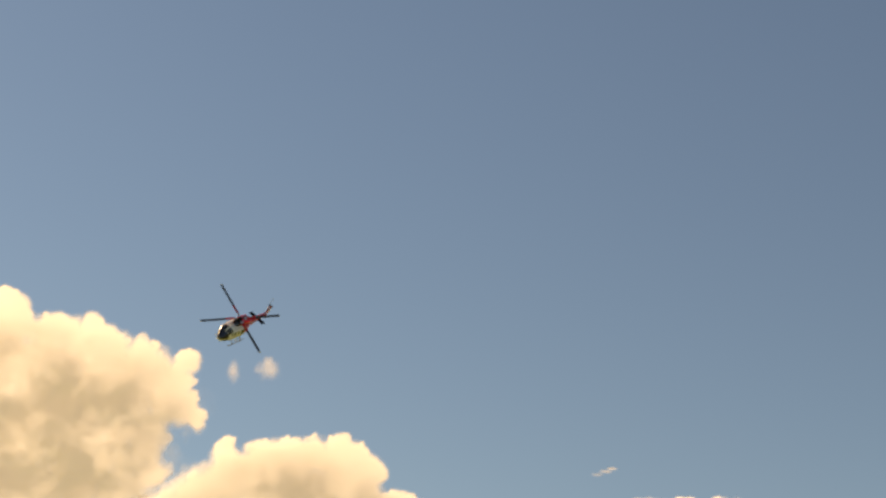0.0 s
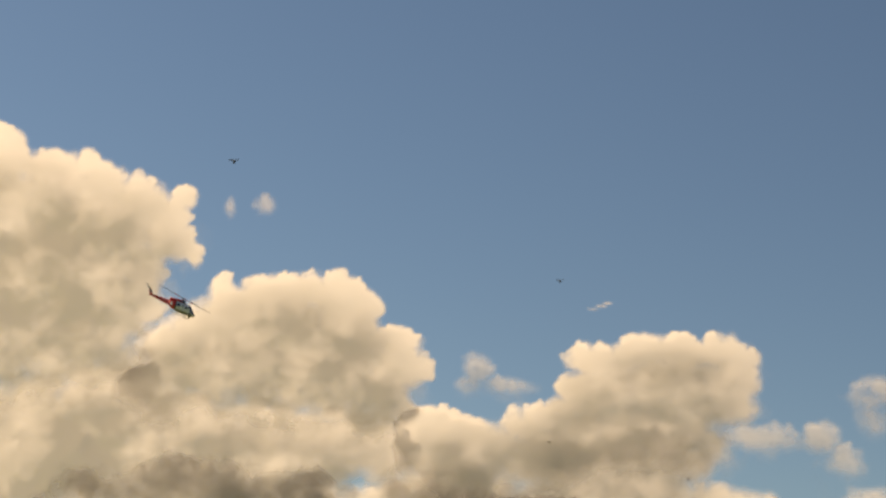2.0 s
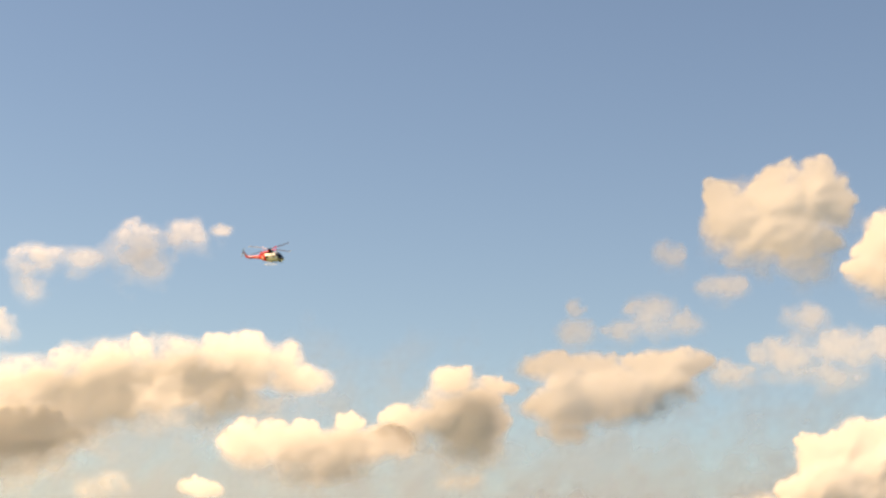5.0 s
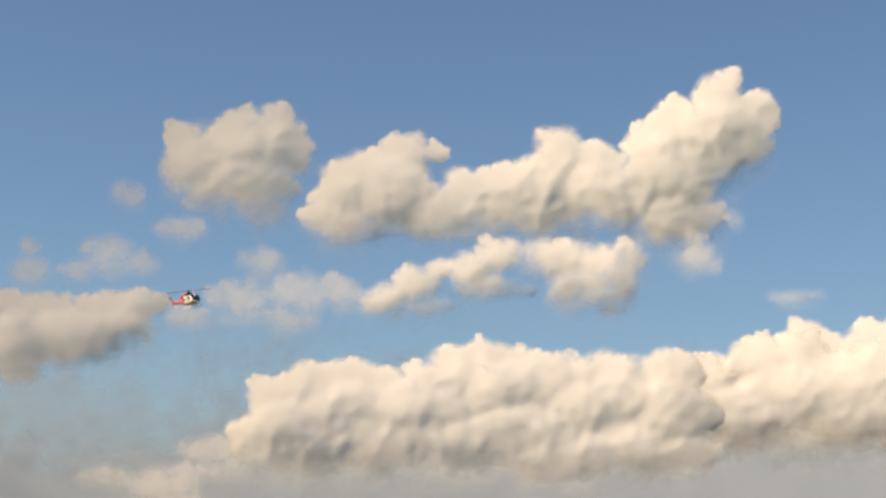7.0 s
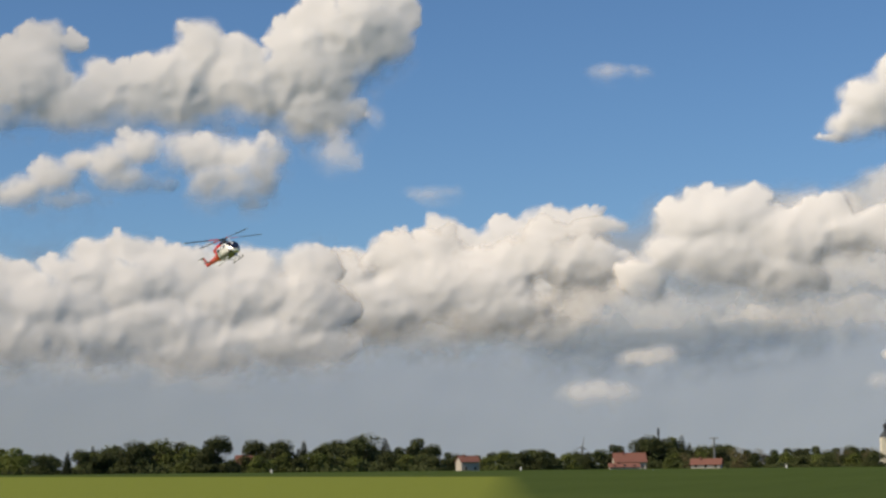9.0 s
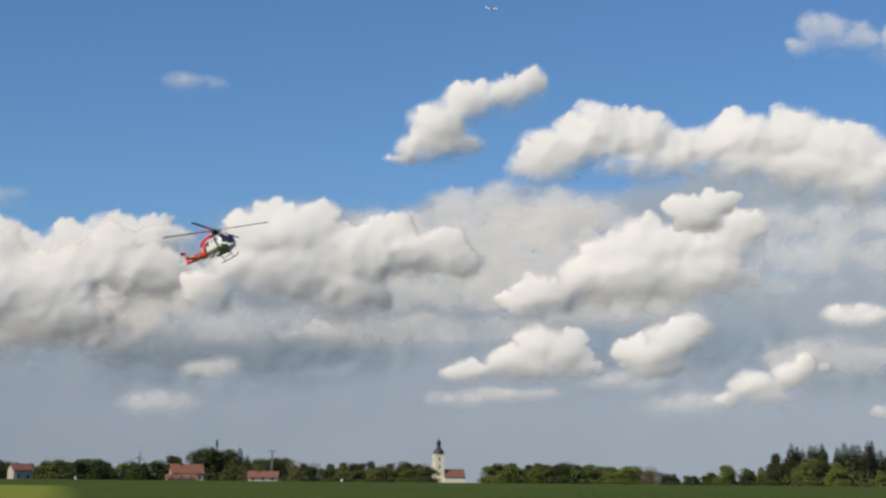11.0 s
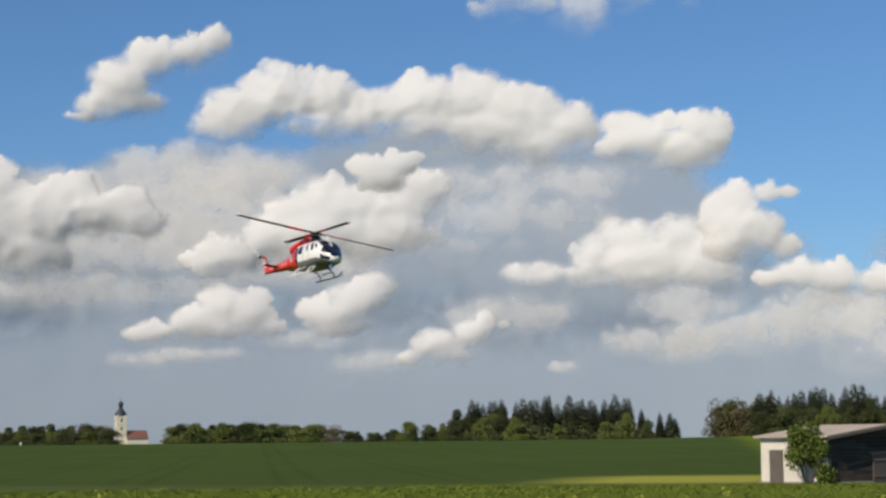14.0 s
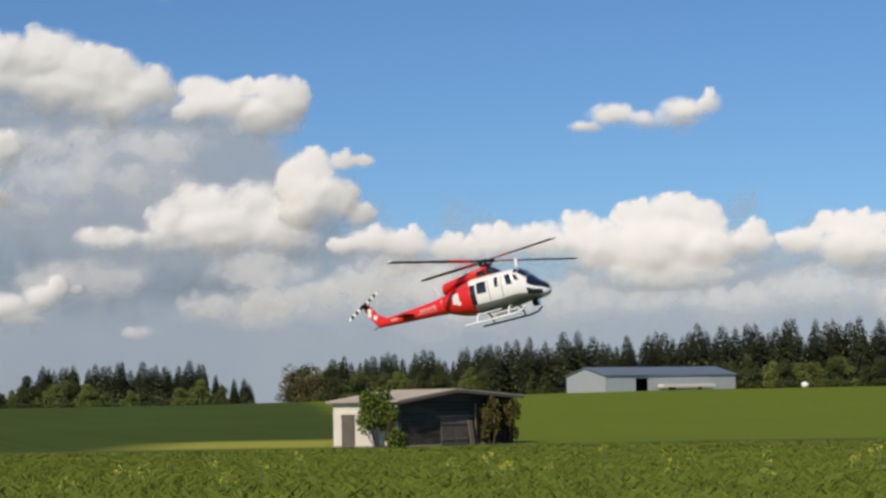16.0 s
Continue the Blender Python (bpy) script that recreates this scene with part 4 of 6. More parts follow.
def leafy_tree(label, h, w, seed, leaves, count=4800, low=0.0):
    """A broadleaf tree: tapered trunk, limbs, and a crown of many clumps in uneven lobes."""
    rng = np.random.RandomState(seed)
    tree = new("tree")
    bm = bmesh.new()
    rod(bm, (0, 0, -0.3), (0.02 * h, 0.01 * h, 0.55 * h), 0.028 * h, 0.014 * h, 8)
    for k in range(7):
        a, z = k * 2.4 + rng.rand(), h * rng.uniform(0.25, 0.55)
        rod(bm, (0.01 * h, 0, z), (0.36 * w * math.cos(a), 0.36 * w * math.sin(a), z + h * rng.uniform(0.12, 0.3)), 0.012 * h, 0.004 * h, 5)
    part("trunk", bm, bark, tree)
    pts, nor = [], []
    lobes = []
    for k in range(16):
        z = rng.uniform(low + 0.04, 0.86)
        wide = math.sin(math.pi * min(1, (z - low + 0.12) / (1.08 - low)) ** 0.8)
        a, r = rng.uniform(0, 6.28), 0.36 * w * wide * math.sqrt(rng.rand())
        lobes.append((r * math.cos(a), r * math.sin(a), z * h, h * rng.uniform(0.12, 0.21)))
    lobes += [(0.34 * w * math.cos(k * 1.05), 0.34 * w * math.sin(k * 1.05), (low + 0.13) * h, 0.15 * h) for k in range(6)]
    for x, y, z, r in lobes:
        d = rng.normal(size=(count // 16, 3))
        d /= np.linalg.norm(d, axis=1)[:, None]
        q = np.array((x, y, z)) + d * r * rng.uniform(0.55, 1.1, size=(len(d), 1)) * np.array((w / h * 1.15, w / h * 1.15, 0.95))
        pts.append(q)
        nor.append(d)
    pts, nor = np.concatenate(pts), np.concatenate(nor)
    keep = pts[:, 2] > 0.02 * h
    pts, nor = pts[keep], nor[keep]
    v, f = scatter_quads(pts, nor, h * rng.uniform(0.010, 0.022, len(pts)), rng)
    crown = new("crown", mesh_from("crown", v, f, leaves))
    crown.parent = tree
    return tagged(tree, label, "tree")


def needle_tree(label, h, w, seed, count=3600):
    """A spruce: a straight trunk and drooping whorls that narrow to the tip."""
    rng = np.random.RandomState(seed)
    tree = new("tree")
    part("trunk", rod(bmesh.new(), (0, 0, -0.3), (0, 0, h * 1.02), 0.018 * h, 0.002 * h, 7), bark, tree)
    z = 1 - np.sqrt(rng.rand(count)) * 0.94
    whorl = np.round(z * 21) / 21 + rng.normal(size=count) * 0.017
    a = rng.uniform(0, 6.28, count)
    ragged = 0.75 + 0.35 * np.sin(a * 3 + whorl * 40) * rng.rand(count)
    r = 0.5 * w * np.clip(1.03 - whorl, 0.03, 1) ** 0.6 * ragged * np.sqrt(rng.uniform(0.1, 1, count)) + 0.05
    p = np.stack([r * np.cos(a), r * np.sin(a), h * whorl - 0.22 * r + 0.02 * h], 1)
    n = np.stack([np.cos(a), np.sin(a), 0.7 + 0 * a], 1)
    v, f = scatter_quads(p, n, h * rng.uniform(0.010, 0.022, count) * (0.55 + 0.65 * (1 - z)), rng)
    crown = new("crown", mesh_from("crown", v, f, needles))
    crown.parent = tree
    return tagged(tree, label, "tree")


LEAFY = "broadleaf tree with a dense green spring crown"
BRIGHT = "young broadleaf tree with fresh yellow-green leaves"
BROWN = "budding broadleaf tree with a brownish thin crown"
SPRUCE = "tall dark green spruce with drooping branches"
KINDS = {
    "leafy": [leafy_tree(LEAFY, 10, 8.5, 1, full_leaves), leafy_tree(LEAFY, 10, 7, 2, full_leaves), leafy_tree(LEAFY, 10, 9.5, 3, full_leaves)],
    "bright": [leafy_tree(BRIGHT, 10, 9, 4, fresh_leaves), leafy_tree(BRIGHT, 10, 10.5, 5, fresh_leaves, low=0.02)],
    "brown": [leafy_tree(BROWN, 10, 10, 6, brown_leaves, 2000), leafy_tree(BROWN, 10, 8.5, 7, brown_leaves, 1800)],
    "spruce": [needle_tree(SPRUCE, 10, 5.2, 8), needle_tree(SPRUCE, 10, 4.6, 9), needle_tree(SPRUCE, 10, 6.2, 10)],
}
tree_rng = np.random.RandomState(5)
first_use = set()


def plant(kind, az, d, h, group):
    proto = KINDS[kind][tree_rng.randint(len(KINDS[kind]))]
    p = bearing(az, 0, d)
    s, wide = h / 10, 1.05 if kind == "spruce" else 1.6 if group == V else 1.1
    m = Matrix.Translation((p.x, p.y, float(ground_z(p.x, p.y)) - 0.1)) @ Matrix.Rotation(tree_rng.uniform(0, 6.28), 4, "Z") @ Matrix.Diagonal((s * wide * tree_rng.uniform(0.9, 1.15), s * wide * tree_rng.uniform(0.9, 1.15), s, 1))
    if proto.name not in first_use:
        first_use.add(proto.name)
        ob = proto
    else:
        ob = copy_thing(proto, Matrix())
    ob.matrix_basis = m
    tagged(ob, group=group)


def belt(az0, az1, d0, d1, n, kinds, h0, h1, group):
    """A row of trees between two bearings."""
    n = round(n * (1.0 if group == V else 0.9))
    # the thicket under and between the crowns
    run = radians(az1 - az0) * d0
    if h1 > 6 and run > 15:
        q = int(run * h0 * 1.3)
        a = np.radians(az0 + (az1 - az0) * tree_rng.uniform(0.03, 0.97, q))
        d, crest = tree_rng.uniform(d0, d0 + 12, q), 0.55 + 0.2 * np.sin(a * 260) + 0.15 * np.sin(a * 610 + 1)
        z = 0.85 * h0 * np.minimum(1, crest) * tree_rng.uniform(0, 1, q) ** 0.9
        x, y = d * np.sin(a), d * np.cos(a)
        thicket_points.append(np.stack([x, y, ground_z(x, y) + z], 1))
    for k in range(n):
        az = az0 + (az1 - az0) * (k + tree_rng.uniform(0.2, 0.8)) / n
        plant(kinds[tree_rng.randint(len(kinds))], az, tree_rng.uniform(d0, d1), tree_rng.uniform(h0, h1), group)


thicket_points = []
V, W1, W2 = "trees round the village", "trees of the small wood", "trees of the long wood"
# far left of the village
belt(38.0, 39.2, 820, 850, 3, ["leafy", "bright"], 9, 11, V)
belt(39.2, 43.5, 830, 900, 12, ["leafy", "spruce", "bright", "leafy"], 8, 13, V)
belt(43.0, 44.6, 860, 900, 6, ["spruce", "leafy"], 11, 14, V)
belt(44.6, 47.2, 800, 860, 9, ["leafy", "leafy", "bright"], 12, 16, V)
belt(47.2, 48.6, 860, 900, 3, ["leafy"], 6, 9, V)
belt(48.2, 53.8, 760, 800, 16, ["leafy", "leafy", "bright", "bright"], 6.5, 9, V)
belt(48.2, 53.7, 820, 880, 16, ["leafy", "spruce", "leafy"], 11, 15.5, V)
plant("leafy", 51.4, 800, 16.5, V)
belt(53.8, 55.0, 900, 930, 4, ["leafy", "leafy"], 8, 10, V)
belt(55.1, 57.7, 780, 830, 8, ["bright", "leafy", "leafy"], 7.5, 10, V)
belt(57.7, 58.8, 850, 900, 3, ["leafy"], 8, 10, V)
belt(58.8, 59.3, 880, 900, 2, ["spruce", "leafy"], 11, 12.5, V)
belt(59.6, 61.4, 880, 920, 7, ["spruce", "spruce", "leafy"], 12, 17, V)
belt(60.6, 63.2, 820, 870, 8, ["leafy", "bright", "brown"], 6.5, 9.5, V)
belt(61.5, 62.4, 900, 930, 3, ["leafy"], 11, 12, V)
belt(62.4, 64.4, 880, 920, 5, ["brown", "brown", "leafy"], 9, 11, V)
belt(64.2, 66.8, 850, 900, 9, ["leafy", "leafy", "brown"], 8, 10, V)
belt(63.5, 66.75, 800, 830, 8, ["leafy", "bright"], 5, 7.5, V)
belt(68.5, 72.8, 780, 840, 20, ["leafy", "bright", "leafy", "bright"], 8, 9.6, V)
belt(73.0, 73.5, 800, 820, 2, ["brown"], 7.5, 8, V)
belt(73.7, 75.4, 760, 800, 6, ["leafy"], 4, 6, V)
# the small wood
belt(75.4, 77.2, 565, 590, 7, ["leafy", "bright"], 4, 7.5, W1)
belt(77.0, 79.0, 570, 600, 7, ["leafy", "bright", "bright", "leafy"], 7, 11, W1)
belt(77.0, 83.0, 570, 595, 12, ["bright", "leafy", "leafy"], 5, 9.5, W1)
belt(77.4, 78.5, 610, 630, 7, ["spruce"], 12, 14, W1)
belt(78.8, 82.4, 600, 650, 20, ["spruce"], 11, 15, W1)
belt(82.2, 83.8, 590, 620, 7, ["spruce", "spruce", "leafy"], 6.5, 10, W1)
# the long wood
belt(84.8, 86.4, 560, 600, 7, ["leafy", "brown", "spruce"], 9, 12.5, W2)
belt(86.0, 91.0, 520, 560, 26, ["spruce"], 10.5, 14, W2)
belt(86.0, 93.0, 490, 515, 16, ["leafy", "bright", "leafy"], 6, 9, W2)
belt(90.6, 97.0, 490, 540, 30, ["spruce"], 12.5, 16.5, W2)
belt(96.6, 105.0, 480, 530, 40, ["spruce"], 13.5, 18, W2)
belt(97.6, 105.0, 460, 475, 18, ["leafy", "bright", "leafy"], 5, 8.5, W2)
belt(91.8, 92.8, 455, 470, 2, ["leafy"], 4, 5, W2)

thicket = np.concatenate(thicket_points)
v, f = scatter_quads(thicket, np.tile((-0.7, -0.5, 0.5), (len(thicket), 1)), tree_rng.uniform(0.22, 0.45, len(thicket)), tree_rng)
tagged(new("thicket", mesh_from("thicket", v, f, full_leaves)), "dense green undergrowth between the trees of the woods", "undergrowth", kind="stuff")

# ---- the hut in the field ----
board_mat = material("weathered_boards", (0.078, 0.060, 0.046), 0.9, spread=0.55, scale=1.5, fine=22, bump=0.5, random_tint=0.35)
plaster = material("old_lime_plaster", (0.74, 0.70, 0.61), 0.9, spread=0.25, scale=1.2, fine=14, bump=0.4)
grey_sheet = material("fibre_cement_sheet", (0.52, 0.45, 0.37), 0.85, spread=0.35, scale=1.0, fine=18, bump=0.4)
trim_wood = material("grey_timber", (0.20, 0.16, 0.12), 0.85, spread=0.4, scale=3, fine=30, bump=0.4)
door_mat = material("grey_door_boards", (0.15, 0.125, 0.105), 0.85, spread=0.4, scale=2, fine=30, bump=0.4)
stone = material("foundation_stone", (0.30, 0.27, 0.22), 0.9, spread=0.3, scale=2, fine=12, bump=0.5)

HUT_W, HUT_L = 8.25, 4.15
hut_at = pose(86.95, 3.0, -0.5, 0, 0, -42.2)


def build_hut():
    hut = new("hut")
    hut.matrix_basis = hut_at
    tagged(hut, "low weathered field hut with dark boards and pale plaster", "hut")
    e0, top, e1, mid = 2.16, 2.64, 2.36, 3.8

    def roof_z(x):
        return e0 + (top - e0) * x / mid if x < mid else top + (e1 - top) * (x - mid) / (HUT_W - mid)

    def profile(bm, y, thick):
        pts = [(0.03, 0.0), (HUT_W - 0.03, 0.0), (HUT_W - 0.03, e1 - 0.05), (mid, top - 0.05), (0.03, e0 - 0.05)]
        loft(bm, [[(x, y, z) for x, z in pts], [(x, y + thick, z) for x, z in pts]])
        return bm

    part("gable_core", profile(bmesh.new(), 0.05, 0.12), trim_wood, hut, "dark timber gable behind the boards")
    part("gable_core", profile(bmesh.new(), HUT_L - 0.12, 0.12), trim_wood, hut)
    part("side_wall", box(bmesh.new(), (0.2, HUT_L - 0.02, e0), (0.1, HUT_L / 2, e0 / 2), bevel=0.02), plaster, hut, "pale flaking plaster wall")
    part("side_wall", box(bmesh.new(), (0.2, HUT_L - 0.02, e1), (HUT_W - 0.1, HUT_L / 2, e1 / 2), bevel=0.02), board_mat, hut)
    # boards of the gable
    rng = np.random.RandomState(3)
    z = 0.12
    while z < top - 0.1:
        h = 0.17
        xs = [0.02, 2.4 + rng.uniform(-0.7, 0.7), 5.2 + rng.uniform(-0.6, 0.6), HUT_W - 0.02]
        for a, b in zip(xs, xs[1:]):
            while a < b and roof_z(a) < z + h:
                a += 0.05
            while b > a and roof_z(b) < z + h:
                b -= 0.05
            if b - a > 0.15:
                part("board", box(bmesh.new(), (b - a - 0.015, 0.03, h - 0.012), ((a + b) / 2, 0.012 + rng.uniform(-0.012, 0.012), z + h / 2), Matrix.Rotation(rng.uniform(-0.006, 0.006), 4, "Y"), 0.004), board_mat, hut)
        z += h
    # the roof: two sheets with waves, and bargeboards
    for xa, za, xb, zb in ((-0.28, e0 - 0.04, mid, top), (mid, top, HUT_W + 0.35, e1 - 0.05)):
        bm = bmesh.new()
        rings = []
        n = 60
        for k in range(n + 1):
            y = -0.4 + (HUT_L + 0.6) * k / n
            w = 0.022 * math.cos(k * math.pi)
            rings.append([(xa, y, za + w + 0.02), (xb, y, zb + w + 0.02), (xb, y, zb + w + 0.075), (xa, y, za + w + 0.075)])
        loft(bm, rings)
        part("roof_sheet", bm, grey_sheet, hut, "sun-bleached corrugated roof sheet")
        L = math.hypot(xb - xa, zb - za)
        ang = -math.atan2(zb - za, xb - xa)
        part("bargeboard", box(bmesh.new(), (L, 0.04, 0.13), ((xa + xb) / 2, -0.43, (za + zb) / 2 - 0.03), Matrix.Rotation(ang, 4, "Y"), 0.006), trim_wood, hut)
    # doors
    for k in range(2):
        leaf = part("door", box(bmesh.new(), (0.95, 0.05, 1.28), (3.45 + 0.98 * k, -0.045, 0.72), bevel=0.01), door_mat, hut, "weathered grey double door leaf")
        for z in (0.35, 1.1):
            part("ledge", box(bmesh.new(), (0.88, 0.03, 0.1), (3.45 + 0.98 * k, -0.085, z), bevel=0.006), trim_wood, leaf)
    part("lintel", box(bmesh.new(), (2.6, 0.06, 0.09), (3.95, -0.05, 1.42), bevel=0.01), trim_wood, hut, "pale timber lintel")
    part("post", box(bmesh.new(), (0.1, 0.06, 2.0), (5.45, -0.05, 1.02), bevel=0.01), trim_wood, hut)
    part("corner_post", box(bmesh.new(), (0.14, 0.14, e0 - 0.1), (0.0, -0.02, (e0 - 0.1) / 2), bevel=0.015), plaster, hut)
    part("side_door", box(bmesh.new(), (0.06, 0.85, 1.55), (-0.03, 3.1, 0.8), bevel=0.012), door_mat, hut, "grey boarded side door")
    part("door_frame", box(bmesh.new(), (0.05, 1.05, 0.1), (-0.03, 3.1, 1.63), bevel=0.01), plaster, hut)
    part("plinth", box(bmesh.new(), (HUT_W + 0.12, HUT_L + 0.12, 0.22), (HUT_W / 2, HUT_L / 2, 0.02), bevel=0.03), stone, hut, "rough stone plinth")


build_hut()


def shrub(name, label, at, h, w, leaves, seed, count, stems=5, sizes=(0.03, 0.07), trunk=0.2):
    rng = np.random.RandomState(seed)
    ob = new(name)
    ob.matrix_basis = at
    bm = bmesh.new()
    for k in range(stems):
        a = rng.uniform(0, 6.28)
        rod(bm, (0.1 * math.cos(a), 0.1 * math.sin(a), -0.1), (0.3 * w * math.cos(a), 0.3 * w * math.sin(a), h * 0.75), 0.05, 0.012, 6)
    part("stem", bm, bark, ob)
    pts, nor = [], []
    for k in range(14):
        z = rng.uniform(trunk, 0.9)
        c = np.array((rng.uniform(-0.3, 0.3) * w, rng.uniform(-0.3, 0.3) * w, z * h))
        d = rng.normal(size=(count // 14, 3))
        d /= np.linalg.norm(d, axis=1)[:, None]
        pts.append(c + d * rng.uniform(0.4, 1.1, (len(d), 1)) * rng.uniform(0.12, 0.26) * np.array((w, w, h)))
        nor.append(d)
    pts, nor = np.concatenate(pts), np.concatenate(nor)
    keep = pts[:, 2] > 0.02
    v, f = scatter_quads(pts[keep], nor[keep], rng.uniform(*sizes, keep.sum()), rng)
    crown = new("crown", mesh_from("crown", v, f, leaves))
    crown.parent = ob
    return tagged(ob, label, "shrub")


shrub_leaves = leaf_material("elder_leaves", (0.130, 0.172, 0.026), (0.066, 0.095, 0.017))
ivy_leaves = leaf_material("ivy_leaves", (0.15, 0.135, 0.03), (0.05, 0.052, 0.015))


def by_hut(x, y, z=0.0):
    return hut_at @ Matrix.Translation((x, y, z))


shrub("elder_bush", "bright green elder bush growing against the hut", by_hut(-0.6, 0.5), 2.6, 2.15, shrub_leaves, 25, 5200, trunk=0.42)
shrub("low_bush", "green bush at the corner of the hut", by_hut(-0.35, -0.25), 1.6, 1.0, shrub_leaves, 22, 1500, trunk=0.1)
shrub("climbing_ivy", "olive climbing plant on the boarded gable", by_hut(6.2, -0.35), 2.3, 1.5, ivy_leaves, 23, 2600, trunk=0.1)
shrub("climbing_ivy", "olive climbing plant on the boarded gable", by_hut(7.5, -0.3), 2.35, 1.3, ivy_leaves, 24, 2400, trunk=0.15)
tagged(part("leaning_plank", box(bmesh.new(), (0.3, 0.05, 1.25), (0, 0, 0.6), bevel=0.01), trim_wood), "brown plank leaning against the hut", "plank").matrix_basis = by_hut(4.95, -0.3) @ Matrix.Rotation(radians(-10), 4, "X")

# ---- the metal hall ----
sheet_wall = material("light_metal_cladding", (0.43, 0.46, 0.49), 0.5, 0.2, 0.10, 0.3, 6, 0.1)
sheet_roof = material("grey_metal_roof", (0.20, 0.235, 0.27), 0.5, 0.3, 0.12, 0.3, 6, 0.1)
shade_tyre_black = material("shade_and_tyre_black", (0.02, 0.02, 0.022), 0.9)


def build_hall():
    c = bearing(94.37, 0, 430)
    far = bearing(98.25, 0, 452)
    ang = math.atan2(far.y - c.y, far.x - c.x)
    L = (far - c).length
    hall = new("hall")
    hall.matrix_basis = Matrix.Translation((c.x, c.y, float(ground_z(c.x, c.y)) - 0.3)) @ Matrix.Rotation(ang, 4, "Z")
    tagged(hall, "light grey metal farm hall with a low pitched roof", "hall")
    D, e, r = 16.0, 4.05, 5.9
    pts = [(0, 0), (D, 0), (D, e), (D / 2, r), (0, e)]
    for x in (0.0, L - 0.2):
        bm = bmesh.new()
        loft(bm, [[(x, y, z) for y, z in pts], [(x + 0.2, y, z) for y, z in pts]])
        part("gable_wall", bm, sheet_wall, hall)
    gate0, gate1 = 8.4, 11.8
    for a, b in ((0.2, gate0), (gate1, L - 0.2)):
        part("front_wall", box(bmesh.new(), (b - a, 0.2, e), ((a + b) / 2, 0.1, e / 2)), sheet_wall, hall)
    part("front_wall", box(bmesh.new(), (gate1 - gate0, 0.2, e - 3.3), ((gate0 + gate1) / 2, 0.1, (e + 3.3) / 2)), sheet_wall, hall)
    part("back_wall", box(bmesh.new(), (L - 0.4, 0.2, e), (L / 2, D - 0.1, e / 2)), sheet_wall, hall)
    # added near-black sheet paints the shade inside the open gate
    part("inner_shade_sheet", box(bmesh.new(), (L - 0.6, 0.1, e - 0.2), (L / 2, 5.0, e / 2)), shade_tyre_black, hall)
    k = 0.0
    while k < L - 0.5:
        if not gate0 - 0.3 < k < gate1:
            part("rib", box(bmesh.new(), (0.08, 0.05, e - 0.1), (k + 0.3, -0.022, e / 2)), sheet_wall, hall)
        k += 1.1
    for a, b in ((-0.4, D / 2), (D / 2, D + 0.4)):
        za, zb = (e - 0.1, r) if a < 0 else (r, e - 0.1)
        bm = bmesh.new()
        n = 70
        rings = [[(-0.4 + (L + 0.8) * i / n, a, za + 0.03 * (i % 2)), (-0.4 + (L + 0.8) * i / n, b, zb + 0.03 * (i % 2)), (-0.4 + (L + 0.8) * i / n, b, zb + 0.15 + 0.03 * (i % 2)), (-0.4 + (L + 0.8) * i / n, a, za + 0.15 + 0.03 * (i % 2))] for i in range(n + 1)]
        loft(bm, rings)
        part("roof", bm, sheet_roof, hall, "blue-grey ribbed metal roof")
    part("gate_frame", box(bmesh.new(), (gate1 - gate0 + 0.3, 0.12, 0.16), ((gate0 + gate1) / 2, -0.05, 3.35)), sheet_roof, hall)
    # stored goods along the front
    canopy = tagged(new("trailer"), "pale trailer parked along the hall", "trailer")
    canopy.matrix_basis = hall.matrix_basis @ Matrix.Translation((20.5, -1.8, 0.3))
    part("bed", box(bmesh.new(), (15.0, 2.2, 0.7), (1.0, 0, 1.25), bevel=0.05), plaster, canopy)
    for x in (-4.5, -3.4, 4.0):
        part("wheel", rod(bmesh.new(), (x, -1.1, 0.45), (x, -0.8, 0.45), 0.45, sides=16), shade_tyre_black, canopy)


build_hall()

white_foil = material("white_foil", (0.8, 0.8, 0.78), 0.4, spread=0.08)
p = bearing(100.29, 0, 420)
bm = bmesh.new()
bmesh.ops.create_icosphere(bm, subdivisions=3, radius=0.85)
for v in bm.verts:
    v.co.z *= 0.85
    v.co += 0.05 * noise.noise_vector(v.co * 2)
bale = tagged(part("silage_bale", bm, white_foil, smooth=True), "round silage bale in white wrapping at the field edge", "bale")
bale.location = (p.x, p.y, float(ground_z(p.x, p.y)) + 0.6)

# ---- the village ----
wall_paint = material("house_plaster", (0.50, 0.46, 0.40), 0.9, spread=0.15, scale=0.4, fine=5, random_tint=0.2)
roof_tile = material("red_roof_tiles", (0.20, 0.088, 0.062), 0.85, spread=0.3, scale=0.6, fine=8, bump=0.3, random_tint=0.15)
glass = material("dark_window_glass", (0.03, 0.035, 0.04), 0.1, spread=0.1)
cream = material("church_plaster", (0.80, 0.74, 0.58), 0.9, spread=0.12, scale=0.3, fine=4)
slate = material("dark_copper_roof", (0.055, 0.065, 0.075), 0.6, 0.3, 0.3, 0.5, 6)
steel = material("grey_steel", (0.22, 0.23, 0.24), 0.5, 0.6, 0.15)


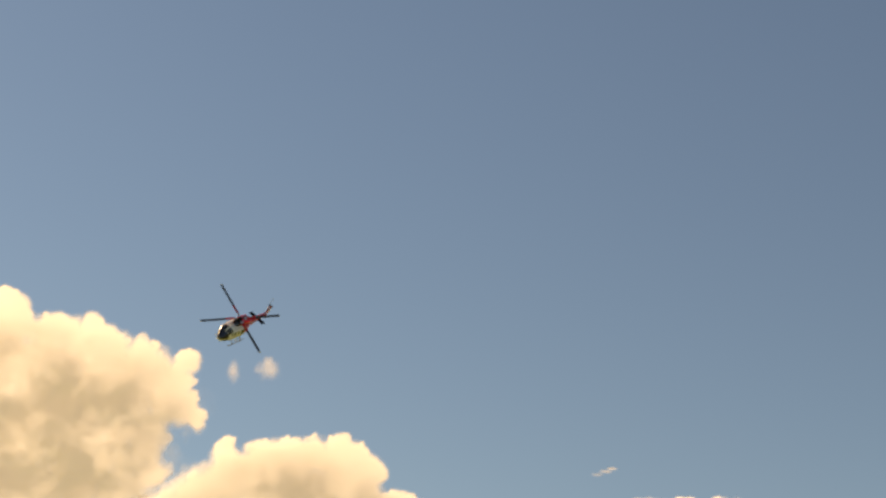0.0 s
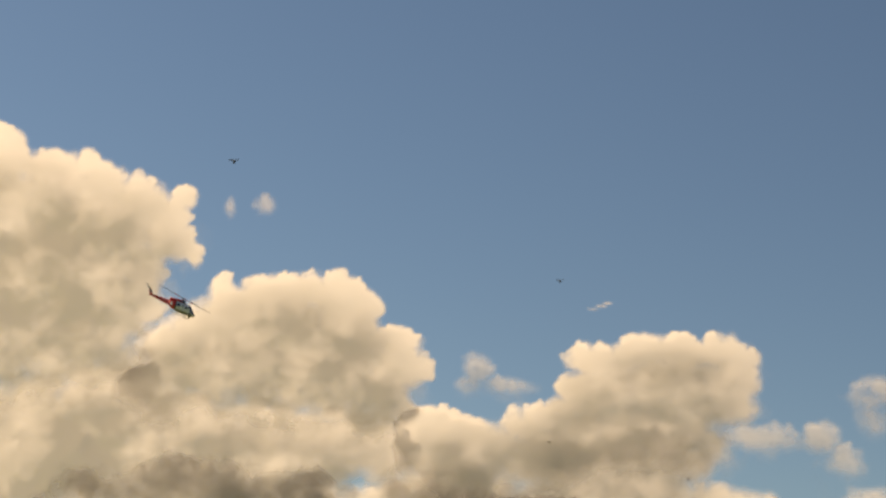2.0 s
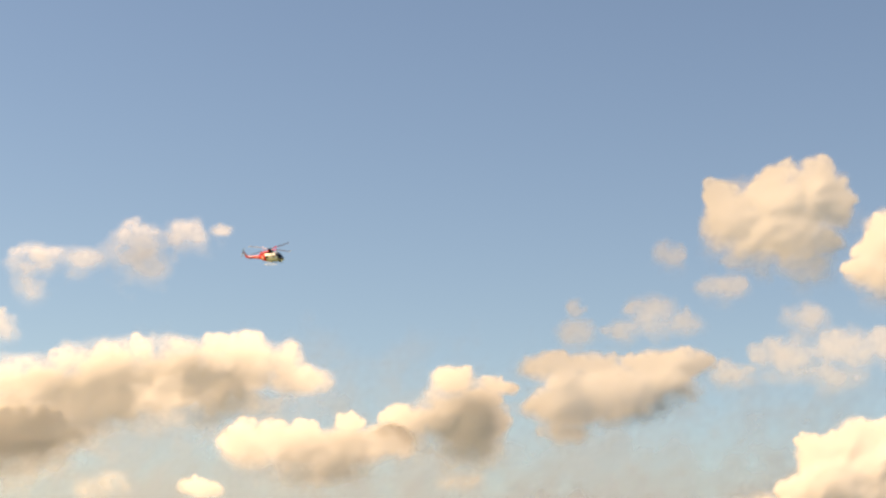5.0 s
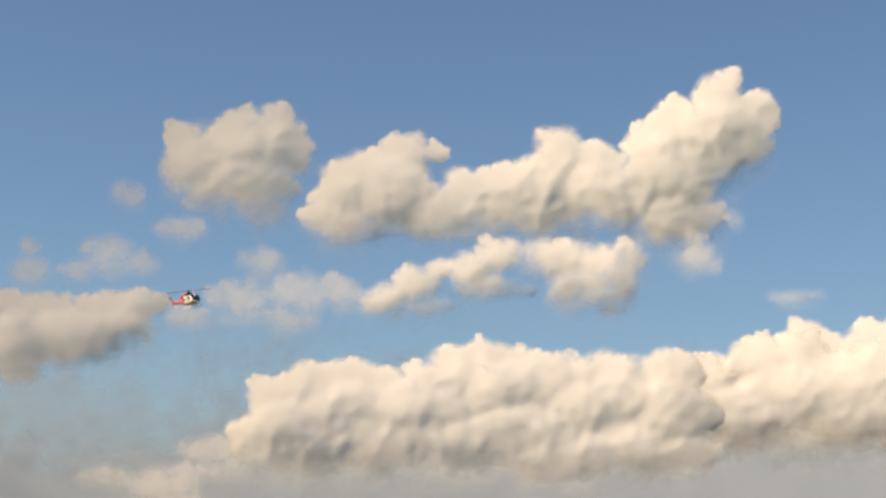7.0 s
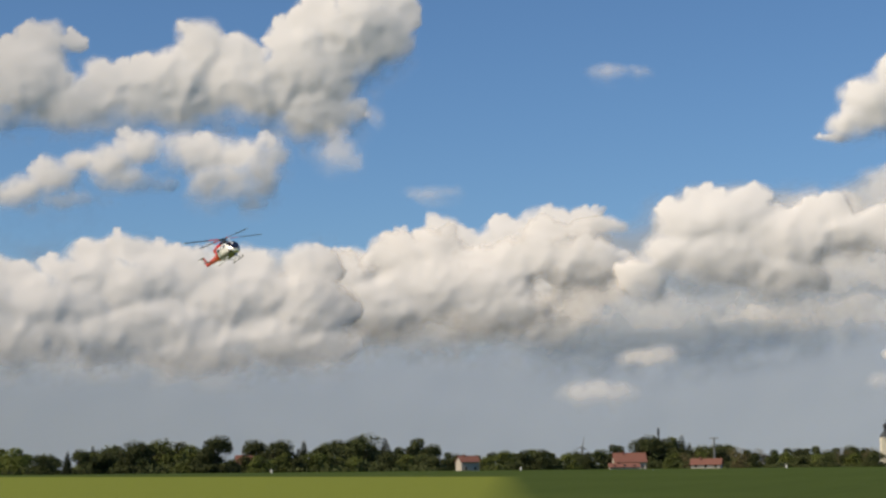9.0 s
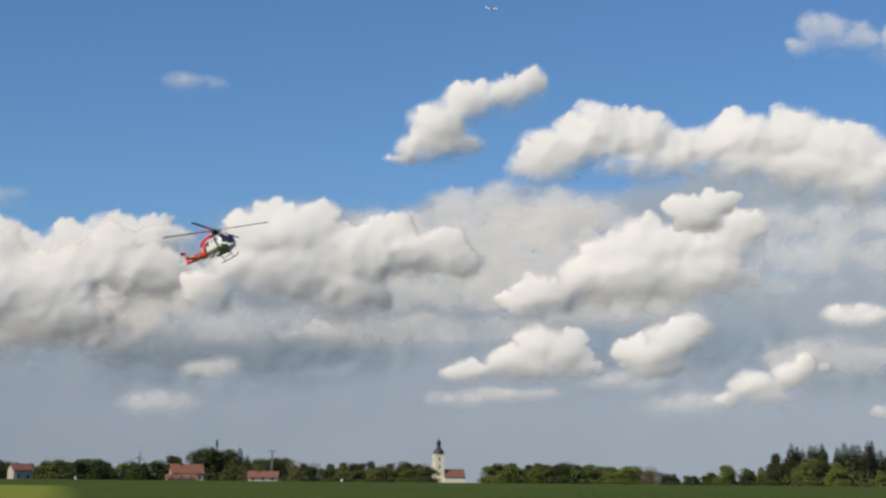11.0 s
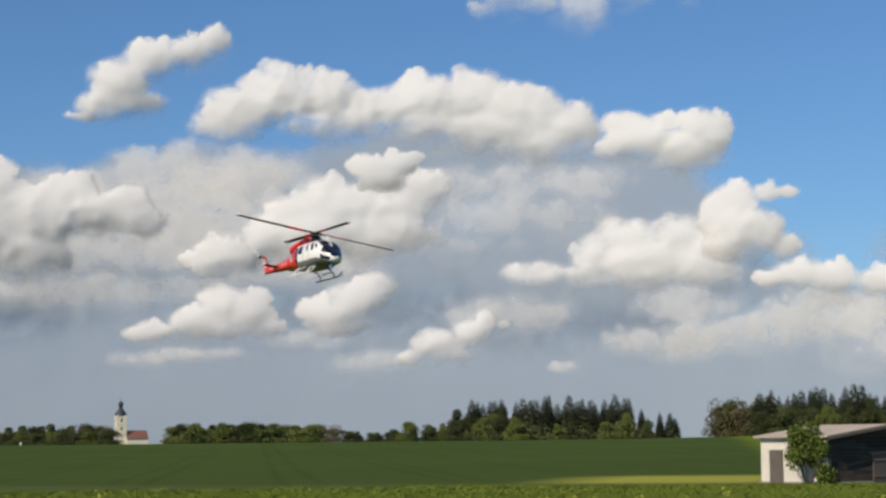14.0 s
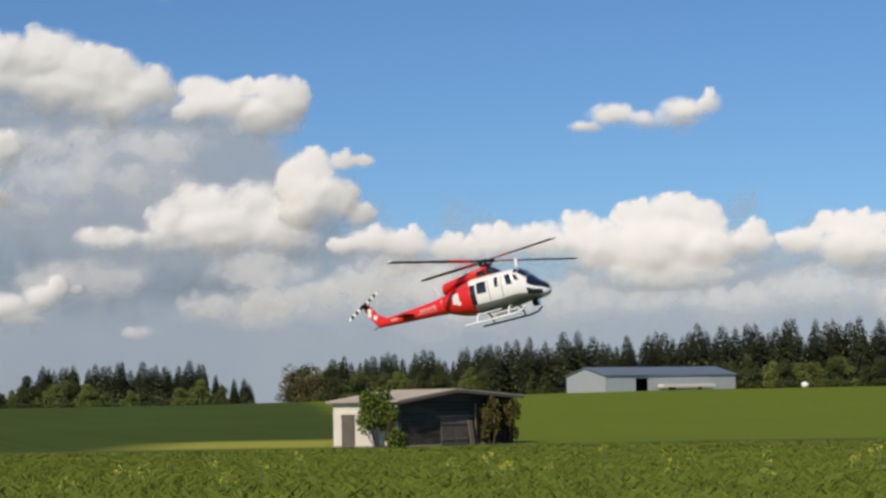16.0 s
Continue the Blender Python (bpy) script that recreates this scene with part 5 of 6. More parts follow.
def build_house(label, az, d, w, depth, wall_h, roof_h, turn):
    p = bearing(az, 0, d)
    house = new("house")
    house.matrix_basis = Matrix.Translation((p.x, p.y, float(ground_z(p.x, p.y)) - 0.2)) @ Matrix.Rotation(radians(90 - az + 90 + turn), 4, "Z")
    tagged(house, label, "house", "houses of the village")
    bm = bmesh.new()
    pts = [(-depth / 2, 0), (depth / 2, 0), (depth / 2, wall_h), (0, wall_h + roof_h - 0.2), (-depth / 2, wall_h)]
    loft(bm, [[(x, y, z) for y, z in pts] for x in (-w / 2, w / 2)])
    part("wall", bm, wall_paint, house)
    for s in (-1, 1):
        bm = bmesh.new()
        a, b = (s * (depth / 2 + 0.6), wall_h - 0.3), (0, wall_h + roof_h)
        loft(bm, [[(x, a[0], a[1]), (x, b[0], b[1]), (x, b[0], b[1] + 0.25), (x, a[0], a[1] + 0.25)] for x in (-w / 2 - 0.5, w / 2 + 0.5)])
        part("roof", bm, roof_tile, house)
        n = max(2, int(w / 3.2))
        for k in range(n):
            x = -w / 2 + w * (k + 0.5) / n
            for z in ([1.5, 4.2] if wall_h > 5 else [1.5]):
                win = part("window", box(bmesh.new(), (1.1, 0.1, 1.3), (x, s * (depth / 2 + 0.02), z)), glass, house)
                part("sill", box(bmesh.new(), (1.3, 0.2, 0.08), (x, s * (depth / 2 + 0.06), z - 0.7)), wall_paint, win)
    part("chimney", box(bmesh.new(), (0.7, 0.7, 1.6), (w * 0.2, 0.8, wall_h + roof_h), bevel=0.04), roof_tile, house)


build_house("white two-storey village house with a dark roof among trees", 54.6, 880, 9, 8, 4.5, 2.6, 20)
build_house("village house with a red tiled roof and pale gable", 59.45, 800, 13, 9, 3.4, 3.6, 8)
build_house("low red-roofed shed in front of the village", 59.3, 780, 12, 6, 1.4, 1.2, 4)
build_house("low farm building with a red tiled roof", 61.75, 790, 12, 7, 2.0, 2.2, -6)
build_house("red-roofed house behind the trees", 47.95, 900, 10, 8, 5.0, 3.5, 10)


def build_church():
    p = bearing(67.0, 0, 1300)
    church = new("church")
    church.matrix_basis = Matrix.Translation((p.x, p.y, float(ground_z(p.x, p.y)) - 0.5)) @ Matrix.Rotation(radians(-57), 4, "Z")
    tagged(church, "cream church tower with a dark onion dome and red-roofed nave", "church")
    part("tower", box(bmesh.new(), (7.0, 7.0, 20.4), (0, 0, 10.2), bevel=0.15), cream, church)
    for z in (8.5, 14.5, 19.6):
        part("cornice", box(bmesh.new(), (7.5, 7.5, 0.5), (0, 0, z), bevel=0.1), cream, church)
    for z in (11.5, 17.0):
        for a in range(4):
            part("window", box(bmesh.new(), (1.1, 0.15, 2.2), (0, 0, 0), Matrix.Rotation(a * math.pi / 2, 4, "Z") @ Matrix.Translation((0, 3.52, z)), 0.04), glass, church)

    def turned(profile, n=16):
        bm = bmesh.new()
        loft(bm, [[(r * math.cos(6.2832 * k / n), r * math.sin(6.2832 * k / n), z) for k in range(n)] for r, z in profile])
        return bm

    part("onion_dome", turned([(4.0, 20.2), (4.1, 20.9), (3.8, 21.6), (3.2, 22.6), (2.5, 23.5), (1.8, 24.2), (1.4, 24.8)]), slate, church, smooth=True)
    part("lantern", turned([(1.3, 24.8), (1.35, 27.0), (1.9, 27.2), (1.9, 27.4)]), slate, church)
    part("cupola", turned([(1.5, 27.4), (1.75, 28.1), (1.3, 29.0), (0.5, 29.8), (0.15, 30.6), (0.12, 32.4)]), slate, church, smooth=True)
    part("cross_bar", box(bmesh.new(), (0.9, 0.12, 0.12), (0, 0, 31.9)), slate, church)
    bm = bmesh.new()
    pts = [(-4.5, 0), (4.5, 0), (4.5, 5.0), (0, 9.6), (-4.5, 5.0)]
    loft(bm, [[(x, y, z) for y, z in pts] for x in (3.2, 18)])
    part("nave", bm, cream, church)
    for s in (-1, 1):
        bm = bmesh.new()
        loft(bm, [[(x, s * 5.1, 4.6), (x, 0, 9.9), (x, 0, 10.2), (x, s * 5.1, 4.9)] for x in (3.25, 17.7)])
        part("nave_roof", bm, roof_tile, church)


build_church()


def pole(name, label, az, d, top_el, r, arms):
    p = bearing(az, 0, d)
    z0 = float(ground_z(p.x, p.y)) - 0.3
    top = bearing(az, top_el, d).z
    ob = new(name)
    ob.location = (p.x, p.y, z0)
    ob.rotation_euler = (0, 0, radians(90 - az))
    tagged(ob, label, "pole")
    h = top - z0
    part("shaft", rod(bmesh.new(), (0, 0, 0), (0, 0, h), r * 1.4, r, 8), steel, ob)
    for z, w in arms:
        part("arm", box(bmesh.new(), (0.25, w, 0.3), (0, 0, h - z)), steel, ob)
    return ob, h


pole("utility_pole", "grey wooden power pole with a cross arm", 61.99, 800, 0.95, 0.32, [(0.3, 4.0)])
mast, mast_h = pole("radio_mast", "slim grey radio mast with antenna head", 60.34, 1100, 1.26, 0.28, [(2.6, 2.0), (4.0, 2.0)])
part("antenna_head", rod(bmesh.new(), (0, 0, mast_h - 4.4), (0, 0, mast_h - 0.4), 0.6, sides=10), slate, mast)
turbine, turbine_h = pole("wind_turbine", "distant pale wind turbine behind the village", 58.06, 2400, 0.72, 1.2, [])
for k in range(3):
    a = radians(100 + 120 * k)
    part("rotor_blade", rod(bmesh.new(), (-2, 0, turbine_h), (-2, 14 * math.cos(a), turbine_h + 14 * math.sin(a)), 0.6, 0.15, 6), steel, turbine)
post_mat = material("white_marker", (0.75, 0.75, 0.72), 0.6)
for az in (48.7, 56.2, 64.1, 76.5):
    p = bearing(az, 0, 640)
    ob = tagged(part("marker_post", box(bmesh.new(), (0.5, 0.5, 1.1), (0, 0, 0.5), bevel=0.05), post_mat), "small white marker post at the field edge", "post", "markers at the field edge")
    ob.location = (p.x, p.y, float(ground_z(p.x, p.y)))


# ---- the crop in the foreground ----
def build_grass():
    rng = np.random.RandomState(11)
    n = 260000
    az = np.radians(rng.uniform(62, 107, n))
    d = np.sqrt(rng.uniform(24 ** 2, 88 ** 2, n) * rng.uniform(0.55, 1, n))
    d = np.clip(d, 24, 89)
    x, y = d * np.sin(az), d * np.cos(az)
    grain = Grain(7)
    tall = grain.sum(x * 0.22, y * 0.22, 4)
    keep = (x < 90 - 1.5 * tall) & ~((x > 85.5) & (y > -4) & (y < 8.5))
    x, y, tall = x[keep], y[keep], tall[keep]
    n = len(x)
    h = (0.20 + 0.16 * tall + rng.uniform(-0.08, 0.14, n)) * np.clip(1.35 - np.hypot(x, y) / 90, 0.4, 1.0)
    w = rng.uniform(0.007, 0.018, n) * (0.6 + np.hypot(x, y) / 70)
    a = rng.uniform(0, 6.28, n)
    lean = rng.normal(0, 0.24, (n, 2))
    z = ground_z(x, y)
    dx, dy = np.cos(a) * w, np.sin(a) * w
    v = np.empty((n, 4, 3))
    v[:, 0] = np.stack([x - dx, y - dy, z - 0.02], 1)
    v[:, 1] = np.stack([x + dx, y + dy, z - 0.02], 1)
    v[:, 2] = np.stack([x + lean[:, 0] * 0.4 + dx * 0.8, y + lean[:, 1] * 0.4 + dy * 0.8, z + h * 0.6], 1)
    v[:, 3] = np.stack([x + lean[:, 0], y + lean[:, 1], z + h], 1)
    me = bpy.data.meshes.new("crop")
    me.vertices.add(n * 4)
    me.vertices.foreach_set("co", v.astype(np.float32).ravel())
    o = 4 * np.arange(n)[:, None]
    tri = np.concatenate([o + np.array([0, 1, 2]), o + np.array([0, 2, 3])], 1).reshape(-1, 3)
    me.loops.add(tri.size)
    me.loops.foreach_set("vertex_index", tri.astype(np.int32).ravel())
    me.polygons.add(len(tri))
    me.polygons.foreach_set("loop_start", np.arange(0, tri.size, 3, dtype=np.int32))
    me.update(calc_edges=True)
    me.validate()
    m = material("crop_blades", (0.150, 0.190, 0.026), 0.85, 0, 0.4, 0.25, 3.0, 0, (0.100, 0.135, 0.018), 0.1)
    me.materials.append(m)
    tagged(new("crop", me), "dense green crop with uneven blades in the foreground", "crop", kind="stuff")


build_grass()
petals = material("yellow_petals", (0.54, 0.54, 0.05), 0.7, spread=0.3)
stalk = material("green_stalks", (0.14, 0.21, 0.045), 0.7, spread=0.3)


def rape_plant(seed):
    """A stalk with side shoots and loose heads of small yellow flowers."""
    rng = np.random.RandomState(seed)
    ob = new("rape_plant")
    bm = bmesh.new()
    rod(bm, (0, 0, -0.05), (0.03, 0.02, 0.85), 0.012, 0.006, 5)
    heads = [(0.03, 0.02, 0.85)]
    for k in range(5):
        a, z = rng.uniform(0, 6.28), rng.uniform(0.35, 0.65)
        tip = (0.22 * math.cos(a), 0.22 * math.sin(a), z + rng.uniform(0.12, 0.22))
        rod(bm, (0.02, 0.01, z), tip, 0.008, 0.004, 5)
        heads.append(tip)
    part("stalk", bm, stalk, ob)
    pts = np.concatenate([np.array(h) + rng.normal(0, 0.035, (9, 3)) for h in heads])
    v, f = scatter_quads(pts, np.zeros_like(pts), rng.uniform(0.012, 0.026, len(pts)), rng)
    head = new("flowers", mesh_from("flowers", v, f, petals))
    head.parent = ob
    leaf = np.array((0.0, 0.0, 0.25)) + rng.normal(0, 1, (14, 3)) * np.array((0.1, 0.1, 0.12))
    v, f = scatter_quads(leaf, np.zeros_like(leaf), rng.uniform(0.03, 0.06, 14), rng)
    low = new("leaves", mesh_from("leaves", v, f, stalk))
    low.parent = ob
    return tagged(ob, "wild rape plant with loose yellow flowers above the crop", "plant", "yellow plants in the crop")


rapes = [rape_plant(k) for k in range(4)]
rape_rng = np.random.RandomState(8)
for k in range(28):
    az = rape_rng.uniform(66, 104) if k % 3 else rape_rng.choice([90.6, 96.5, 99.0, 101.8, 80.2]) + rape_rng.normal(0, 0.5)
    d = rape_rng.uniform(29, 50)
    p = bearing(az, 0, d)
    m = Matrix.Translation((p.x, p.y, float(ground_z(p.x, p.y)))) @ Matrix.Rotation(rape_rng.uniform(0, 6), 4, "Z") @ Matrix.Scale(rape_rng.uniform(0.5, 0.85), 4)
    ob = rapes[k] if k < 4 else copy_thing(rapes[k % 4], Matrix())
    ob.matrix_basis = m

# ---- the model helicopter ----
white_paint = material("white_gloss_paint", (0.86, 0.86, 0.85), 0.25, spread=0.06, scale=4, fine=60, coat=0.4)
red_paint = material("red_gloss_paint", (0.74, 0.018, 0.014), 0.28, spread=0.12, scale=4, fine=60, coat=0.4)
faded_paint = material("faded_pink_paint", (0.72, 0.36, 0.32), 0.4, spread=0.2)
navy_paint = material("navy_gloss_paint", (0.012, 0.014, 0.03), 0.2, spread=0.1, scale=4, fine=60, coat=0.5)
shade_seam_grey = material("shade_and_seam_grey", (0.20, 0.21, 0.20), 0.3, spread=0.1, scale=4, fine=60)
canopy_glass = material("dark_canopy_glass", (0.015, 0.018, 0.022), 0.06, spread=0.1, coat=0.6)
black_part = material("black_metal", (0.02, 0.02, 0.022), 0.45, 0.5, 0.2)
blade_grey = material("blade_grey", (0.085, 0.08, 0.08), 0.45, spread=0.2, scale=6, fine=50)
skid_grey = material("skid_grey", (0.34, 0.35, 0.35), 0.35, 0.4, 0.15)
lamp_glass = material("lamp_glass", (0.75, 0.76, 0.78), 0.08, 0.6, 0.05)

S = 1 / 7  # scale of the model
# stations: x, height of the axis, half height, half width
BODY = [(3.86, -2.66, 0.03, 0.03), (3.78, -2.64, 0.20, 0.26), (3.55, -2.56, 0.40, 0.52), (3.1, -2.44, 0.58, 0.82), (2.7, -2.24, 0.78, 1.02), (2.25, -2.02, 0.99, 1.18), (1.8, -1.99, 1.08, 1.27), (1.0, -2.01, 1.12, 1.31), (0.0, -2.01, 1.12, 1.31), (-1.0, -2.0, 1.10, 1.28), (-1.8, -2.0, 1.0, 1.12), (-2.4, -1.98, 0.82, 0.88), (-3.0, -2.0, 0.58, 0.62), (-4.0, -2.04, 0.45, 0.45), (-5.5, -2.06, 0.36, 0.35), (-7.0, -2.07, 0.27, 0.25), (-7.9, -2.08, 0.22, 0.17)]


def body(x, th, out=0.0):
    """A point of the fuselage's skin at station x and the angle th round it (0 left, 90 top), pushed out by so much."""
    for (xa, za, ha, wa), (xb, zb, hb, wb) in zip(BODY, BODY[1:]):
        if x >= xb or xb == BODY[-1][0]:
            t = min(1, max(0, (xa - x) / (xa - xb)))
            break
    zc, hh, hw = za + (zb - za) * t, ha + (hb - ha) * t + out, wa + (wb - wa) * t + out
    c, s = math.cos(radians(th)), math.sin(radians(th))
    p = 2 / 2.7
    return Vector((x * S, hw * math.copysign(abs(c) ** p, c) * S, (zc + hh * math.copysign(abs(s) ** p, s)) * S))


def shell(xa, xb, slant_a=0.0, slant_b=0.0, steps=14, sides=36, out=0.0):
    """A length of the fuselage, its ends slanted by so much from bottom to top."""
    rings = []
    for i in range(steps + 1):
        t = i / steps
        ring = []
        for k in range(sides):
            th = 360 * k / sides
            s = math.sin(radians(th))
            x = (xa + slant_a * s) * (1 - t) + (xb + slant_b * s) * t
            ring.append(body(x, th, out))
        rings.append(ring)
    return loft(bmesh.new(), rings)


def patch(x0, x1, t0, t1, out=0.012, nx=5, nt=5, skew=0.0, thick=0.02):
    """A panel on the skin between two stations and two angles, with thickness."""
    bm = bmesh.new()
    grid = {}
    for lay, o in enumerate((out, out - thick)):
        for i in range(nx + 1):
            for j in range(nt + 1):
                v = j / nt
                grid[lay, i, j] = bm.verts.new(body(x0 + (x1 - x0) * i / nx + skew * v, t0 + (t1 - t0) * v, o))
    for i in range(nx):
        for j in range(nt):
            for lay in (0, 1):
                bm.faces.new([grid[lay, a, b] for a, b in ((i, j), (i + 1, j), (i + 1, j + 1), (i, j + 1))])
    for i in range(nx):
        for j in (0, nt):
            bm.faces.new([grid[0, i, j], grid[0, i + 1, j], grid[1, i + 1, j], grid[1, i, j]])
    for j in range(nt):
        for i in (0, nx):
            bm.faces.new([grid[0, i, j], grid[0, i, j + 1], grid[1, i, j + 1], grid[1, i, j]])
    return bm


def v3(x, y, z):
    return (x * S, y * S, z * S)


def build_helicopter():
    heli = new("helicopter")
    tagged(heli, "red and white model rescue helicopter with four rotor blades in flight", "helicopter")
    part("cabin", shell(3.86, -0.75, 0, -0.35, 30), white_paint, heli, "glossy white cabin", True)
    part("rear_fuselage", shell(-0.76, -3.0, -0.35, 0, 12), red_paint, heli, "glossy red rear body", True)
    part("tail_boom", shell(-3.0, -7.9, 0, 0, 14, 24), red_paint, heli, "slim red tail boom", True)
    # shade and ground reflection under the white cabin, painted as a grey panel
    part("belly_shade", patch(3.3, -0.72, 206, 334, 0.015, 10, 12), shade_seam_grey, heli, "underside shade painted grey")
    part("nose_panel", patch(3.80, 2.76, 8, 172, 0.015, 8, 14), navy_paint, heli, "dark navy nose")
    for side, flip in (("l", False), ("r", True)):
        def pt(x0, x1, t0, t1, **k):
            return patch(x0, x1, *((180 - t0, 180 - t1) if flip else (t0, t1)), **k)
        part("windscreen", pt(2.74, 2.02, 40, 87, out=0.012), canopy_glass, heli, "dark raked windscreen pane")
        part("chin_window", pt(3.5, 2.7, 328, 358), canopy_glass, heli)
        part("cockpit_window", pt(1.95, 1.6, 2, 34, skew=-0.12), canopy_glass, heli)
        part("quarter_window", pt(2.35, 2.1, 10, 30, skew=-0.12), canopy_glass, heli)
        part("cabin_window", pt(1.05, 0.82, 4, 34), canopy_glass, heli)
        part("cabin_window", pt(0.25, -0.38, 0, 30), canopy_glass, heli)
        part("rear_door_panel", pt(-0.5, -0.85, 322, 386), canopy_glass, heli, "dark glazed rear panel")
        part("door_seam", pt(1.28, 1.24, 335, 395, out=0.008), shade_seam_grey, heli)
        part("door_seam", pt(0.42, 0.38, 335, 395, out=0.008), shade_seam_grey, heli)
        part("door_rail", pt(-0.9, -1.9, 393, 397, out=0.02), shade_seam_grey, heli)
        part("red_stripe", pt(-0.9, -1.0, 325, 395, out=0.01), red_paint, heli)
        # a white emblem, and marks on the boom
        part("emblem", pt(-1.7, -2.2, 350, 376, out=0.014), white_paint, heli, "plain white emblem")
        part("emblem", pt(-1.6, -1.9, 345, 356, out=0.016), white_paint, heli)
        for k in range(5):
            part("marking", pt(-3.6 - 0.25 * k, -3.78 - 0.25 * k, 356 + 3 * (k % 2), 374 - 2 * (k % 3), out=0.012, nx=2, nt=2), faded_paint, heli, "pale bar of writing on the boom")
        part("marking", pt(-3.55, -5.0, 345, 351, out=0.012, nx=4, nt=2), faded_paint, heli)
        part("marking", pt(-6.4, -6.9, 352, 370, out=0.012, nx=2, nt=2), faded_paint, heli)
        part("exhaust", rod(bmesh.new(), v3(-2.3, 0.38 * (-1 if flip else 1), -1.1), v3(-2.82, 0.42 * (-1 if flip else 1), -1.1), 0.22 * S, 0.24 * S, 14), black_part, heli, "dark exhaust pipe")
        y = -1.3 if flip else 1.3
        bm = bmesh.new()
        pts = [(-1.55, y, -3.68), (0, y, -3.7), (1.7, y, -3.7), (2.2, y, -3.62), (2.52, y, -3.38)]
        for a, b in zip(pts, pts[1:]):
            rod(bm, v3(*a), v3(*b), 0.065 * S, sides=8)
        part("skid", bm, white_paint if flip else skid_grey, heli, "white landing skid" if flip else "grey landing skid")
        for x in (-0.75, 1.35):
            bm = bmesh.new()
            arc = [(x, 0.45 * y / 1.3, -3.05), (x, 0.9 * y / 1.3, -3.15), (x, 1.18 * y / 1.3, -3.4), (x, y, -3.7)]
            for a, b in zip(arc, arc[1:]):
                rod(bm, v3(*a), v3(*b), 0.06 * S, sides=8)
            part("cross_tube", bm, white_paint if flip else skid_grey, heli)
        step = bmesh.new()
        box(step, (1.5 * S, 0.16 * S, 0.07 * S), v3(0.2, y * 0.93, -3.22), bevel=0.003)
        part("side_step", step, white_paint, heli)
    # engine cowling round the mast
    rings = []
    for x, z0, z1, w in [(0.95, -1.05, -0.90, 0.45), (0.75, -1.05, -0.72, 0.55), (0.5, -1.05, -0.52, 0.6), (0.2, -1.05, -0.34, 0.62), (-0.5, -1.0, -0.36, 0.70), (-1.1, -1.0, -0.50, 0.84), (-2.0, -1.2, -0.64, 0.86), (-2.72, -1.5, -0.74, 0.82), (-2.82, -1.5, -0.82, 0.76)]:
        ring = []
        for k in range(20):
            a = 2 * math.pi * k / 20
            c, s = math.cos(a), math.sin(a)
            ring.append(Vector(v3(x, w * math.copysign(abs(c) ** 0.6, c), (z0 + z1) / 2 + (z1 - z0) / 2 * math.copysign(abs(s) ** 0.6, s))))
        rings.append(ring)
    part("front_cowling", loft(bmesh.new(), rings[:4]), canopy_glass, heli, "dark glossy intake fairing ahead of the mast", True)
    part("engine_cowling", loft(bmesh.new(), rings[3:]), red_paint, heli, "red engine cowling", True)
    for y in (-1, 1):
        part("air_intake", box(bmesh.new(), (0.6 * S, 0.08 * S, 0.3 * S), v3(-0.15, 0.66 * y, -0.72), bevel=0.003), black_part, heli, "black air intake")
        part("cowling_vent", box(bmesh.new(), (0.5 * S, 0.06 * S, 0.18 * S), v3(-1.55, 0.79 * y, -0.82), bevel=0.003), black_part, heli)
    part("mast", rod(bmesh.new(), v3(-0.03, 0, -0.45), v3(0, 0, 0.05), 0.10 * S, sides=12), black_part, heli)
    # tail fin, swept back and up
    prof = [(-7.2, -1.86), (-7.95, -2.24), (-8.35, -1.6), (-8.85, -0.72), (-8.4, -0.66), (-7.85, -1.5)]
    bm = bmesh.new()
    loft(bm, [[v3(x, -0.09, z) for x, z in prof], [v3(x, 0.09, z) for x, z in prof]])
    bmesh.ops.bevel(bm, geom=list(bm.edges), offset=0.03 * S, segments=2, affect="EDGES")
    part("tail_fin", bm, red_paint, heli, "swept red tail fin")
    for k in range(4):
        for j in range(2):
            if (k + j) % 2 == 0:
                for y in (-0.10, 0.10):
                    x, z = -8.0 - 0.16 * k - 0.2 * j, -1.62 + 0.25 * k
                    part("fin_marking", box(bmesh.new(), (0.24 * S, 0.012 * S, 0.26 * S), v3(x, y, z), Matrix.Rotation(radians(25), 4, "Y")), white_paint, heli, "white chequer on the fin")
    part("tail_gearbox", rod(bmesh.new(), v3(-8.55, -0.28, -0.78), v3(-8.55, 0.12, -0.78), 0.16 * S, 0.13 * S, 12), black_part, heli)
    part("tail_skid", rod(bmesh.new(), v3(-7.8, 0, -2.2), v3(-8.3, 0, -2.35), 0.03 * S, sides=6), black_part, heli)
    bm = bmesh.new()
    loft(bm, [[v3(x, y, -2.06 + z) for x, z in ((-5.2, 0), (-5.4, 0.05), (-6.05, 0.01), (-6.05, -0.01), (-5.4, -0.05))] for y in (-1.42, -0.2, 0.2, 1.42)])
    part("stabilizer", bm, black_part, heli, "black horizontal stabilizer")
    # roof and nose fittings
    part("wire_cutter", box(bmesh.new(), (0.16 * S, 0.06 * S, 0.62 * S), v3(1.95, 0, -0.62), Matrix.Rotation(radians(8), 4, "Y"), 0.003), white_paint, heli, "white blade antenna on the roof")
    part("antenna", rod(bmesh.new(), v3(-3.4, 0, -1.3), v3(-3.7, 0, -0.75), 0.02 * S, sides=6), white_paint, heli)
    light = part("searchlight", rod(bmesh.new(), v3(2.55, 0, -3.2), v3(2.9, 0, -3.2), 0.20 * S, 0.24 * S, 16), black_part, heli, "round searchlight under the nose")
